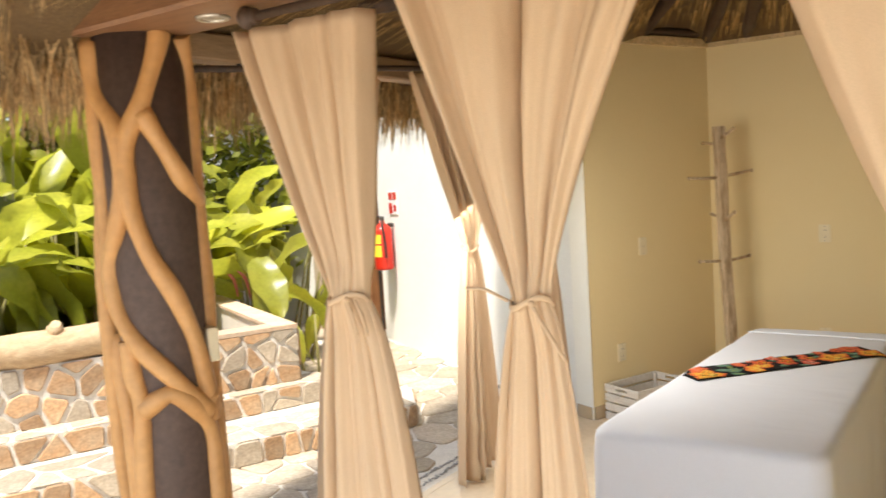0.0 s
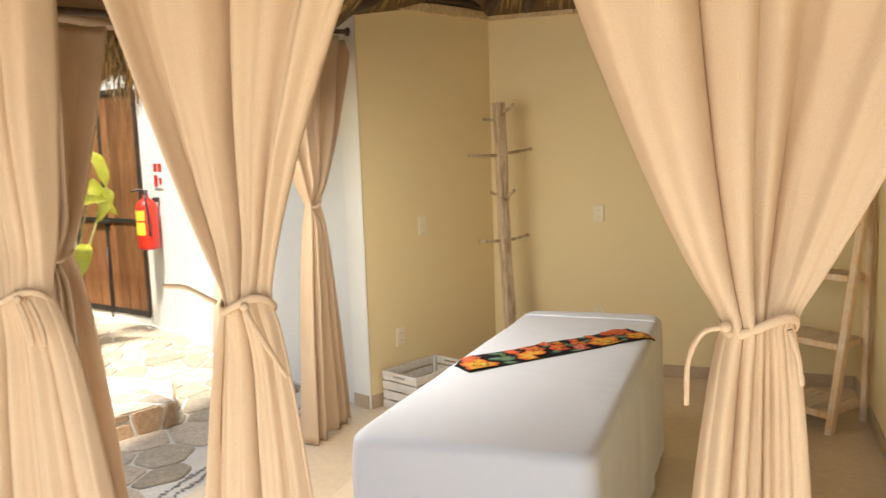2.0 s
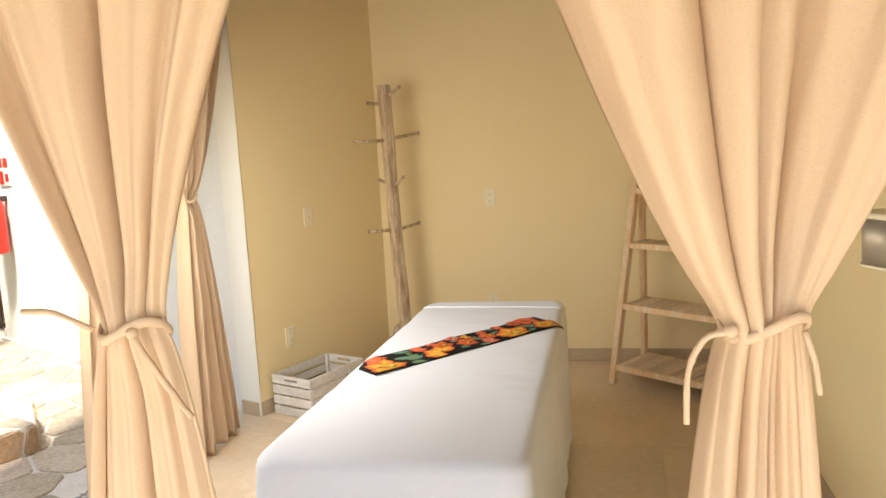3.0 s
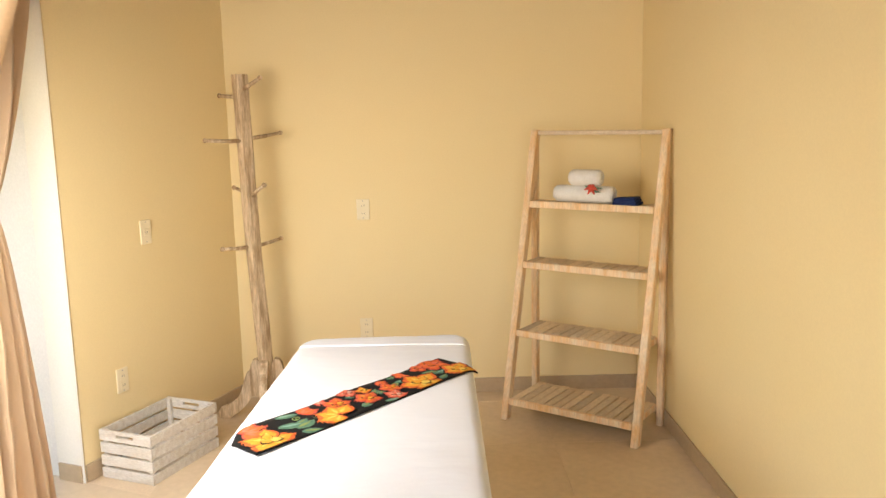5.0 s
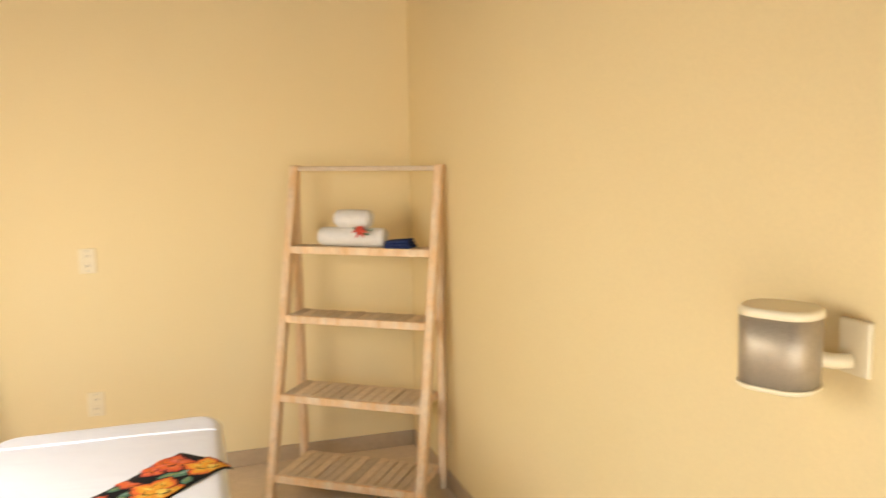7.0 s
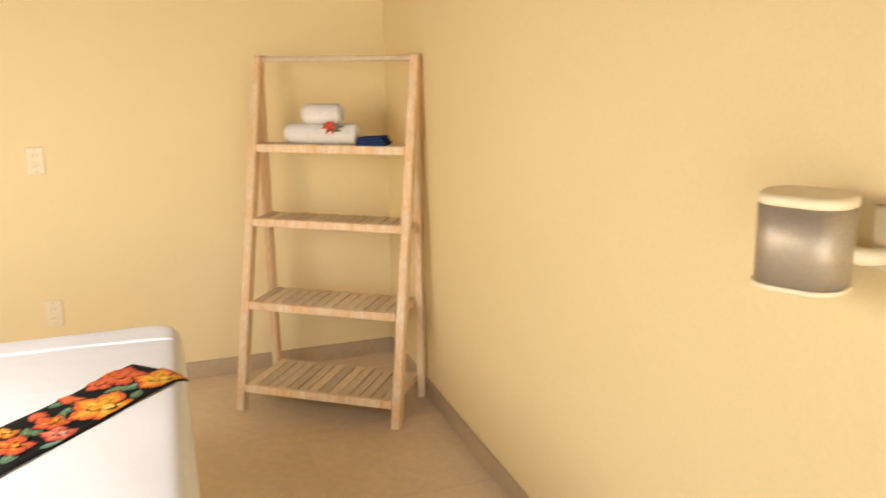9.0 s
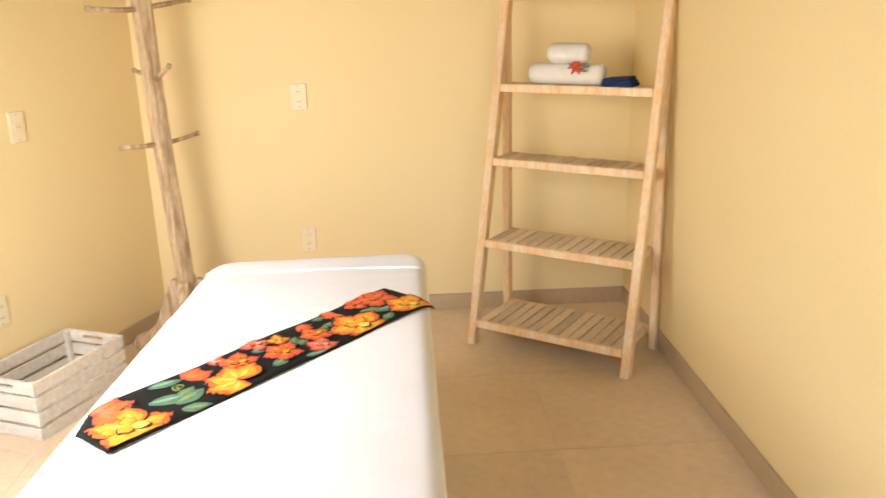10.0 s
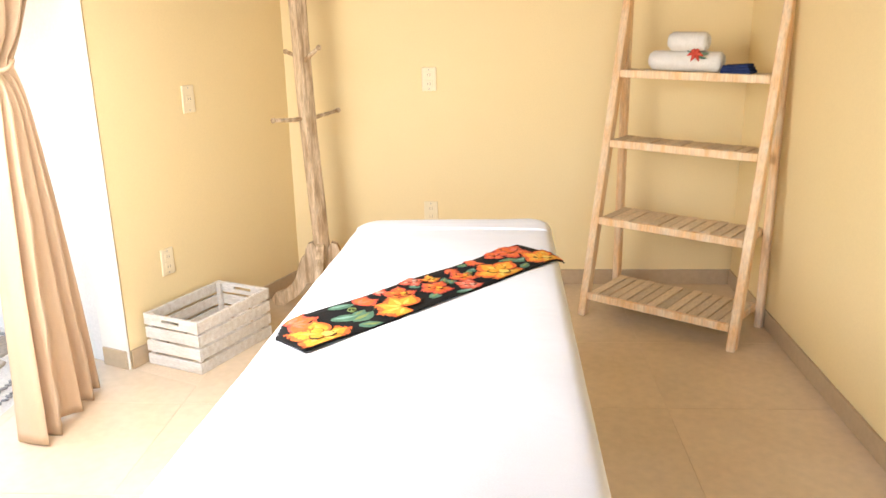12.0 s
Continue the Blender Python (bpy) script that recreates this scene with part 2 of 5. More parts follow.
def add_box(bm, lo, hi, bevel=0.0, segments=1, m=None, index=0):
    made = bmesh.ops.create_cube(bm, size=1)["verts"]
    size, mid = Vector(hi) - Vector(lo), (Vector(hi) + Vector(lo)) / 2
    for v in made:
        v.co = Vector((v.co.x * size.x, v.co.y * size.y, v.co.z * size.z)) + mid
    faces = {f for v in made for f in v.link_faces}
    for f in faces:
        f.material_index = index
    if bevel:
        edges = list({e for v in made for e in v.link_edges})
        out = bmesh.ops.bevel(bm, geom=edges, offset=bevel, segments=segments, affect="EDGES", profile=0.5)
        made = list({v for f in out["faces"] for v in f.verts} | {v for v in made if v.is_valid})
    if m is not None:
        bmesh.ops.transform(bm, matrix=m, verts=[v for v in made if v.is_valid])
    return bm


def box(lo, hi, bevel=0.0, segments=1, m=None):
    return add_box(bmesh.new(), lo, hi, bevel, segments, m)


def add_tube(bm, points, radii, sides=10, rough=0.0, seed=0, index=0, closed=False):
    """A round limb swept along points, with a radius at each."""
    rnd = random.Random(seed)
    points = [Vector(p) for p in points]
    rings, side = [], None
    for i, p in enumerate(points):
        ahead = (points[min(i + 1, len(points) - 1)] - points[max(i - 1, 0)]).normalized()
        if closed:
            ahead = (points[(i + 1) % len(points)] - points[i - 1]).normalized()
        if side is None:
            side = ahead.orthogonal().normalized()
        side = (side - ahead * side.dot(ahead)).normalized()
        up = ahead.cross(side)
        r = radii[i] if isinstance(radii, (list, tuple)) else radii
        rings.append([bm.verts.new(p + (math.cos(a) * side + math.sin(a) * up) * r * (1 + rnd.uniform(-rough, rough)))
                      for a in (2 * math.pi * k / sides for k in range(sides))])
    n = len(rings)
    for i in range(n if closed else n - 1):
        for k in range(sides):
            a, b = rings[i], rings[(i + 1) % n]
            f = bm.faces.new((a[k], a[(k + 1) % sides], b[(k + 1) % sides], b[k]))
            f.smooth, f.material_index = True, index
    if not closed:
        bm.faces.new(rings[0][::-1]).material_index = index
        bm.faces.new(rings[-1]).material_index = index
    return bm


def tube(points, radii, sides=10, rough=0.0, seed=0, closed=False):
    return add_tube(bmesh.new(), points, radii, sides, rough, seed, 0, closed)


def spline(points, steps=6):
    """Catmull-Rom through points."""
    p = [Vector(q) for q in points]
    p = [2 * p[0] - p[1], *p, 2 * p[-1] - p[-2]]
    out = []
    for i in range(1, len(p) - 2):
        for s in range(steps):
            t = s / steps
            out.append(0.5 * (2 * p[i] + (p[i + 1] - p[i - 1]) * t + (2 * p[i - 1] - 5 * p[i] + 4 * p[i + 1] - p[i + 2]) * t * t
                              + (3 * p[i] - p[i - 1] - 3 * p[i + 1] + p[i + 2]) * t ** 3))
    return [*out, p[-2]]


def prism(outline, z0, z1):
    bm = bmesh.new()
    low, high = [bm.verts.new((x, y, z0)) for x, y in outline], [bm.verts.new((x, y, z1)) for x, y in outline]
    n = len(outline)
    for i in range(n):
        bm.faces.new((low[i], low[(i + 1) % n], high[(i + 1) % n], high[i]))
    bm.faces.new(low[::-1])
    bm.faces.new(high)
    bmesh.ops.recalc_face_normals(bm, faces=bm.faces)
    return bm


def wall_frame(a, b, z=0.0):
    """Local x runs from a to b, y into the wall's left, z up."""
    d = Vector((b[0] - a[0], b[1] - a[1], 0))
    return pose(a[0], a[1], z, 0, 0, math.degrees(math.atan2(d.y, d.x))), d.length


def crazy_cells(width, height, n, seed, gap, mask=None):
    """Irregular stones: the cells of scattered points, each shrunk by the joint and with its corners cut."""
    rnd = random.Random(seed)
    pts = []
    while len(pts) < n:
        best = max(((rnd.uniform(0, width), rnd.uniform(0, height)) for _ in range(5)),
                   key=lambda q: min(((q[0] - x) ** 2 + (q[1] - y) ** 2 for x, y in pts), default=1))
        pts.append(best)
    out = []
    for i, (px, py) in enumerate(pts):
        poly = [(0, 0), (width, 0), (width, height), (0, height)]
        near = sorted(range(n), key=lambda j: (pts[j][0] - px) ** 2 + (pts[j][1] - py) ** 2)[1:18]
        for j in near:
            dx, dy = pts[j][0] - px, pts[j][1] - py
            far = math.hypot(dx, dy)
            limit = far / 2 - gap / 2
            cut = []
            for k in range(len(poly)):
                a, b = poly[k], poly[(k + 1) % len(poly)]
                da = ((a[0] - px) * dx + (a[1] - py) * dy) / far - limit
                db = ((b[0] - px) * dx + (b[1] - py) * dy) / far - limit
                if da <= 0:
                    cut.append(a)
                if da * db < 0:
                    s = da / (da - db)
                    cut.append((a[0] + s * (b[0] - a[0]), a[1] + s * (b[1] - a[1])))
            poly = cut
            if len(poly) < 3:
                break
        if len(poly) < 3 or (mask and not mask(px, py)):
            continue
        soft = []
        for k in range(len(poly)):
            a, b = poly[k], poly[(k + 1) % len(poly)]
            soft += [(a[0] * 0.88 + b[0] * 0.12, a[1] * 0.88 + b[1] * 0.12), (a[0] * 0.12 + b[0] * 0.88, a[1] * 0.12 + b[1] * 0.88)]
        out.append((px, py, soft))
    return out


def stone_piece(cell, thick, rnd, mats):
    px, py, poly = cell
    bm = bmesh.new()
    lift = thick * rnd.uniform(0.75, 1.1)
    low = [bm.verts.new((x - px, y - py, -0.01)) for x, y in poly]
    mid = [bm.verts.new((x - px, y - py, lift * 0.6)) for x, y in poly]
    top = [bm.verts.new(((x - px) * 0.93, (y - py) * 0.93, lift)) for x, y in poly]
    n = len(poly)
    for a, b in ((low, mid), (mid, top)):
        for i in range(n):
            bm.faces.new((a[i], a[(i + 1) % n], b[(i + 1) % n], b[i]))
    bm.faces.new(top)
    return mesh_from(bm, "stone", mats)


def stone_facing(parent, a, b, z0, z1, count, seed, thick=0.018, gap=0.02, mats=None):
    """Stones on the upright face from a to b, looking to the right of that way."""
    d = Vector((b[0] - a[0], b[1] - a[1], 0))
    ux = d.normalized()
    out = Vector((ux.y, -ux.x, 0))
    m = Matrix(((ux.x, 0, out.x, a[0]), (ux.y, 0, out.y, a[1]), (0, 1, 0, z0), (0, 0, 0, 1)))
    rnd = random.Random(seed)
    for cell in crazy_cells(d.length, z1 - z0, count, seed, gap):
        part("stone", stone_piece(cell, thick, rnd, mats or rnd.choice([M_STONE_RED, M_STONE_RED, M_STONE])), None, parent,
             at=m @ Matrix.Translation((cell[0], cell[1], 0)))


# ---------------------------------------------------------------- plan
LEFT_END, CORNER_L, CORNER_R = (-1.18, -1.08), (-0.72, 0.0), (1.546, 0.0)
FRONT_Y, WALL_TOP = -4.06, 2.36
COURT_FROM, COURT_TO = (-1.31, -1.02), (-4.15, 0.60)      # foot of the sunlit outer wall
T = 0.15

# floor, ground
inner = [(-1.5, -4.35), (1.546, -4.35), (1.546, 0.0), (-0.72, 0.0), (-1.18, -1.08), (-1.31, -1.02), (-1.5, -0.92)]
floor = structure("floor", prism(inner, -0.12, -0.0012), M_GROUT, "beige porcelain floor tiles with fine joints", "floor")
structure("ground", prism([(-400, -400), (400, -400), (400, 400), (-400, 400)], -0.5, -0.03), M_GROUND, "pale ground around the pavilion", "ground")
structure("pavement_bed", prism([(-4.8, -6.0), (-1.5, -6.0), (-1.5, -0.9), (-4.8, 0.97)], -0.06, -0.012), M_MORTAR,
          "pale mortar bed under the flagstones", "pavement")
structure("terrace", prism([(-1.5, -8), (4, -8), (4, -4.35), (-1.5, -4.35)], -0.1, -0.004), M_MORTAR, "pale terrace before the pavilion", "pavement")

# walls of the room
structure("wall_back", prism([(-0.72, 0.0), (1.546, 0.0), (1.546 + T, T), (-0.72 - 0.1, T)], -0.1, WALL_TOP), M_WALL,
          "cream painted plaster wall at the head of the room", "wall")
structure("wall_right", prism([(1.546, 0.0), (1.546, -4.5), (1.546 + T, -4.5), (1.546 + T, T)], -0.1, WALL_TOP), M_WALL,
          "plain cream painted plaster wall", "wall")
structure("wall_left", prism([(-1.18, -1.08), (-0.72, 0.0), (-0.82, T), (-1.31, -1.02)], -0.1, WALL_TOP), [M_WALL],
          "short cream painted wall beside the open side", "wall")
n_court = Vector((COURT_TO[0] - COURT_FROM[0], COURT_TO[1] - COURT_FROM[1], 0)).normalized()
back = Vector((n_court.y, -n_court.x, 0)) * -0.2
structure("wall_outer", prism([COURT_FROM, COURT_TO, (COURT_TO[0] - back.x, COURT_TO[1] - back.y), (COURT_FROM[0] - back.x + 0.1, COURT_FROM[1] - back.y + 0.05)][::-1], -0.1, 3.0),
          M_WHITE_WALL, "sunlit white rendered wall of the courtyard", "wall")
structure("wall_jamb", prism([(-1.185, -1.084), (-1.177, -1.094), (-1.32, -1.032), (-1.312, -1.018)], -0.02, WALL_TOP), M_JAMB,
          "white painted end of the short wall", "wall")


def skirting(a, b, name):
    m, w = wall_frame(a, b)
    s = structure(name, box((0, -0.011, 0.0), (w, 0.0, 0.08), 0.002), M_SKIRT, "beige tile baseboard along the wall", "baseboard", at=m)
    return s


skirting(CORNER_L, CORNER_R, "baseboard_1")
skirting((1.546, -0.012), (1.546, -4.45), "baseboard_2")
skirting(LEFT_END, (-0.725, -0.012), "baseboard_3")
m, w = wall_frame((-1.312, -1.034), (-1.19, -1.086))
structure("baseboard_4", box((0, -0.011, 0), (w, 0.0, 0.08), 0.002), M_SKIRT, "beige tile baseboard round the wall end", "baseboard", at=m)

# ---------------------------------------------------------------- roof
APEX = Vector((0.25, -2.1, 3.3))


def roof_height(x, y):
    """Underside of the thatch: meets the wall heads and falls to the eaves."""
    sides = [((x + 1.0) / 1.25, 2.36, 1.0), ((0.0 - y) / 2.1, 2.36, 1.0), ((1.546 - x) / 1.3, 2.36, 1.0), ((y + 4.4) / 2.3, 2.36, 1.0)]
    s = min(v[0] for v in sides)
    return 2.36 + 0.94 * s if s > 0 else 2.36 + 0.42 * s * 1.25


bm = bmesh.new()
grid = {}
# front overhang lengthened out of view to keep skylight off the curtain heads
xs, ys = np.linspace(-2.0, 2.2, 35), np.linspace(-5.5, 0.9, 52)
for i, x in enumerate(xs):
    for j, y in enumerate(ys):
        grid[i, j] = (bm.verts.new((x, y, roof_height(x, y) + 0.004)), bm.verts.new((x, y, roof_height(x, y) + 0.22)))
for i in range(len(xs) - 1):
    for j in range(len(ys) - 1):
        for k in (0, 1):
            bm.faces.new([grid[a][k] for a in ((i, j), (i, j + 1), (i + 1, j + 1), (i + 1, j))])
for i in range(len(xs) - 1):
    for j in (0, len(ys) - 1):
        bm.faces.new((grid[i, j][0], grid[i + 1, j][0], grid[i + 1, j][1], grid[i, j][1]))
for j in range(len(ys) - 1):
    for i in (0, len(xs) - 1):
        bm.faces.new((grid[i, j][0], grid[i, j + 1][0], grid[i, j + 1][1], grid[i, j][1]))
# hanging straw on the underside
rnd = random.Random(5)
for _ in range(9000):
    x, y = rnd.uniform(-1.3, 1.6), rnd.uniform(-4.6, 0.1)
    if y > -0.2 or x > 1.34 or (y > -1.3 and (x + 1.18) * 1.08 - (y + 1.08) * 0.46 < 0.22):
        continue
    z = roof_height(x, y)
    s = Vector((x - 0.25, y + 2.1, 0)).normalized()
    ahead = Vector((s.x, s.y, -0.50)).normalized() * rnd.uniform(0.10, 0.24)
    across = Vector((-s.y, s.x, 0)) * rnd.uniform(0.003, 0.008)
    p = Vector((x, y, z - rnd.uniform(0.0, 0.012)))
    vs = [bm.verts.new(q) for q in (p - across, p + across, p + ahead)]
    bm.faces.new(vs).material_index = 1
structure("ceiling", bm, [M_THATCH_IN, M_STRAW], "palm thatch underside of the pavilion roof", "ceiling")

for n, ((a, b), _) in enumerate([((-1.18, -1.08), 0), ((-0.95, -0.55), 0), ((-0.72, 0.0), 0), ((-0.45, 0.0), 0), ((0.1, 0.0), 0), ((0.65, 0.0), 0), ((1.15, 0.0), 0), ((1.546, 0.0), 0), ((1.546, -0.8), 0),
                            ((1.546, -1.7), 0), ((1.546, -2.8), 0), ((1.546, -4.0), 0), ((0.7, -4.3), 0), ((-0.2, -4.3), 0), ((-1.1, -4.2), 0), ((-1.3, -3.2), 0), ((-1.3, -2.1), 0)]):
    pts = []
    for k in range(9):
        x, y = a + (APEX.x - a) * k / 8, b + (APEX.y - b) * k / 8
        pts.append((x, y, roof_height(x, y) - 0.075 + 0.125 * max(0, 1 - k / 2)))
    rafter = part("rafter", tube(pts, 0.042, 10, 0.04, n), M_DARK_POLE)
    tagged(rafter, "dark round roof pole under the thatch", "rafter", "roof poles", "structure")
for a, b, k in ((CORNER_L, CORNER_R, 1), (LEFT_END, CORNER_L, 2), (CORNER_R, (1.546, -4.3), 3)):
    m, w = wall_frame(a, b, WALL_TOP)
    bm = bmesh.new()
    rnd = random.Random(k)
    x = 0.0
    while x < w - 0.02:
        step = min(rnd.uniform(0.18, 0.42), w - x)
        add_box(bm, (x + 0.003, -0.026, -0.010), (x + step - 0.003, 0.02, 0.046 + rnd.uniform(-0.004, 0.004)), 0.003)
        x += step
    part_of_head = tube([m @ Vector((0.02, -0.03, 0.078)), m @ Vector((w / 2, -0.03, 0.076)), m @ Vector((w - 0.02, -0.03, 0.078))], 0.022, 8, 0.05, k)
    structure(f"wall_plate_{k}", part_of_head, M_DARK_POLE, "dark round pole along the wall head", "beam")
    structure(f"trim_{k}", bm, M_CANE, "split cane strip along the wall head", "trim", at=m)

# eave fringe on the open side, made of loose palm strands
bm = bmesh.new()
rnd = random.Random(11)
for row in range(3):
    for _ in range(2600):
        y = rnd.uniform(-6.0, -0.85)
        x = -1.62 - 0.13 * row + rnd.uniform(-0.06, 0.06)
        top = Vector((x, y, 2.23 - 0.05 * row + rnd.uniform(-0.05, 0.05)))
        length = rnd.uniform(0.16, 0.36) + 0.05 * math.sin(y * 9) * rnd.random()
        sway = Vector((-rnd.uniform(0.02, 0.16), rnd.gauss(0, 0.05), -length))
        across = Vector((rnd.uniform(-1, 1), rnd.uniform(-1, 1), 0)).normalized() * rnd.uniform(0.003, 0.009)
        mid = top + sway * 0.55 + Vector((-0.02, 0, 0.02))
        a, b = bm.verts.new(top - across), bm.verts.new(top + across)
        c, d = bm.verts.new(mid + across * 0.8), bm.verts.new(mid - across * 0.8)
        e = bm.verts.new(top + sway)
        bm.faces.new((a, b, c, d))
        bm.faces.new((d, c, e))
for _ in range(1100):
    x = rnd.uniform(-2.3, -1.12)
    top = Vector((x, -4.40 + rnd.uniform(-0.10, 0.10), 2.34 + 0.02 * (x + 1.7) + rnd.uniform(-0.03, 0.05)))
    length = rnd.uniform(0.12, 0.36) * (1.0 if x < -1.4 else 0.7)
    sway = Vector((-rnd.uniform(0.0, 0.12), -rnd.uniform(0.02, 0.14), -length))
    across = Vector((rnd.uniform(-1, 1), rnd.uniform(-0.5, 0.5), 0)).normalized() * rnd.uniform(0.003, 0.008)
    mid = top + sway * 0.55 + Vector((0, -0.02, 0.02))
    a, b = bm.verts.new(top - across), bm.verts.new(top + across)
    c, d = bm.verts.new(mid + across * 0.8), bm.verts.new(mid - across * 0.8)
    e = bm.verts.new(top + sway)
    bm.faces.new((a, b, c, d))
    bm.faces.new((d, c, e))
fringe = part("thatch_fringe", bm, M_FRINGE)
tagged(fringe, "ragged dry palm strands hanging from the eave", "thatch", kind="stuff")

# beams and rods
structure("beam_front", box((-1.75, -4.16, 2.12), (1.69, -3.86, 2.34), 0.012), M_BEAM, "wide red-brown timber beam over the open front", "beam")
structure("beam_side", box((-1.53, -3.86, 2.06), (-1.43, -1.16, 2.16), 0.008), M_SIDE_BEAM, "brown timber beam over the open side", "beam")


def curtain_rod(a, b, group):
    root = thing("curtain_rod", pose(0, 0, 0), "dark turned wooden curtain rod with ball ends", "curtain rod", group)
    a, b = Vector(a), Vector(b)
    part("rod", tube([a, (a + b) / 2, b], 0.013, 12), M_DARK_POLE, root)
    way = (b - a).normalized()
    for end, sign in ((a, -1), (b, 1)):
        bm = bmesh.new()
        prof = [(0.0, 0.014), (0.004, 0.024), (0.012, 0.025), (0.016, 0.016), (0.024, 0.028), (0.04, 0.035), (0.055, 0.03), (0.066, 0.01)]
        add_tube(bm, [end + way * sign * s for s, _ in prof], [r for _, r in prof], 14)
        part("finial", bm, M_DARK_POLE, root)
    for s in (0.12, 0.5, 0.88):
        p = a.lerp(b, s)
        part("bracket", tube([p, p + Vector((0, 0, 0.03)), p + Vector((0, 0, 0.10))], 0.009, 8), M_IRON, root)


curtain_rod((-0.86, -4.02, 2.088), (1.46, -4.06, 2.088), "rods")
curtain_rod((-1.48, -3.90, 2.02), (-1.23, -1.08, 2.2), "rods")

# recessed spot under the front beam
spot = thing("recessed_spot", pose(-1.07, -4.0, 2.118), "small unlit recessed downlight in the beam", "downlight")
ring = [(0.045 * math.cos(2 * math.pi * k / 24), 0.045 * math.sin(2 * math.pi * k / 24), 0) for k in range(24)]
part("trim_ring", tube(ring, 0.008, 8, closed=True), M_SPOT, spot)
bm = bmesh.new()
bmesh.ops.create_circle(bm, cap_ends=True, radius=0.04, segments=20)
part("lamp_face", bm, M_DARK_SLOT, spot, at=pose(0, 0, -0.001))


# ---------------------------------------------------------------- curtains
def curtain(knot, along, top_z, top_lo, top_hi, foot_lo, foot_hi, foot_z, folds, seed, tail, label, tie_half=0.045, bow=(1.0, 1.0)):
    """Gathered panel tied at the knot. along: unit direction of the rod; lo and hi: reach from the knot at head and foot;
    bow: how hollow (over 1) or full (under 1) its two upper edges hang."""
    rnd = random.Random(seed)
    k, d = Vector(knot), Vector((along[0], along[1], 0)).normalized()
    out = Vector((d.y, -d.x, 0))
    root = thing("curtain", pose(k.x, k.y, foot_z), label, "curtain", "tied-back linen curtains")
    ph = [rnd.uniform(0, 6.28) for _ in range(8)]

    widths = [rnd.uniform(0.45, 1.0) if rnd.random() < 0.6 else rnd.uniform(1.2, 2.0) for _ in range(folds)]
    marks = [sum(widths[:i]) / sum(widths) for i in range(folds + 1)]
    depths = [rnd.choice((0.35, 0.8, 1.3, 1.8)) for _ in range(folds + 1)]
    sag = [rnd.uniform(-0.12, 0.12) for _ in range(folds + 1)]

    def fold(u, s):
        """Which fold u lies in, how far across it, and the depth of the two creases beside it; the creases wander with height."""
        line = [0.0] + [marks[i] + sag[i] * s * (1 - s) / folds for i in range(1, folds)] + [1.0]
        i = max(j for j in range(folds) if u >= line[j])
        q = (u - line[i]) / (line[i + 1] - line[i])
        return i, q, depths[i] + (depths[i + 1] - depths[i]) * q

    bm = bmesh.new()
    rows, cols = 64, folds * 30
    grid = []
    for r in range(rows + 1):
        z = foot_z + (top_z - foot_z) * r / rows
        if z >= k.z:
            s = (z - k.z) / (top_z - k.z)
            lo, hi = -tie_half + (top_lo + tie_half) * s ** bow[0], tie_half + (top_hi - tie_half) * s ** bow[1]
            amp = 0.020 + 0.030 * math.sin(math.pi * min(s * 0.75, 1)) ** 0.8
        else:
            s = (k.z - z) / (k.z - foot_z)
            e = s ** 0.62
            lo, hi = -tie_half + (foot_lo + tie_half) * e, tie_half + (foot_hi - tie_half) * e
            amp = 0.020 + 0.026 * s ** 0.7
        line = []
        for c in range(cols + 1):
            u = c / cols
            i, q, deep = fold(u, s if z >= k.z else -s)
            crest = math.sin(math.pi * q)
            wave = (crest ** 0.75 * 1.8 - 1) * deep + 0.20 * math.sin(4 * math.pi * q + ph[i % 8]) * crest + 0.4 * math.sin(2 * math.pi * u + ph[3])
            if z < k.z:
                wave += 0.30 * abs(math.sin(2.5 * math.pi * q + ph[(i + 2) % 8])) - 0.15
            side = -0.11 * (hi - lo) / folds * math.sin(2 * math.pi * q) * deep
            x = lo + (hi - lo) * u + side * min(1, 6 * u * (1 - u))
            near = math.exp(-((z - k.z) / 0.07) ** 2)
            crease = 0.010 * noise.noise((u * 9 + seed, s * 1.3, seed)) + 0.006 * noise.noise((u * 23, s * 2 + z, seed + 3))
            y = amp * wave * (1 - 0.35 * near) + 0.030 * near * math.sin(math.pi * u) + crease * (0.5 + s)
            p = k + d * x + out * y
            line.append(bm.verts.new((p.x - k.x, p.y - k.y, z - foot_z + (0.012 * noise.noise((u * 4, seed, 1)) if r == 0 else 0))))
        grid.append(line)
    for r in range(rows):
        for c in range(cols):
            bm.faces.new((grid[r][c], grid[r][c + 1], grid[r + 1][c + 1], grid[r + 1][c])).smooth = True
    cloth = part("cloth", bm, M_CURTAIN, root)
    solid = cloth.modifiers.new("thickness", "SOLIDIFY")
    solid.thickness, solid.offset = 0.003, 0
    zk = k.z - foot_z
    band = []
    for a in range(28):
        w = 2 * math.pi * a / 28
        p = d * (tie_half + 0.008) * math.cos(w) + out * (0.040 * math.sin(w) + 0.008)
        band.append((p.x, p.y, zk + 0.006 * math.sin(2 * w)))
    bm = tube(band, 0.0034, 8, 0.15, seed, closed=True)
    for v in bm.verts:
        v.co.z = zk + (v.co.z - zk) * 2.3
    part("tie_band", bm, M_CURTAIN, root, "knotted band of the curtain's own cloth")
    for bend in tail:
        pts = [d * x + out * (0.048 + y) + Vector((0, 0, zk + h)) for x, y, h in bend]
        part("tie_tail", tube(spline(pts, 4), 0.0044, 6, 0.25, seed + 7), M_CURTAIN, root)
    bm = bmesh.new()
    bmesh.ops.create_uvsphere(bm, u_segments=10, v_segments=8, radius=0.009)
    q = d * tail[0][0][0] + out * 0.048
    part("knot", bm, M_CURTAIN, root, at=pose(q.x, q.y, zk), smooth=True)
    return root


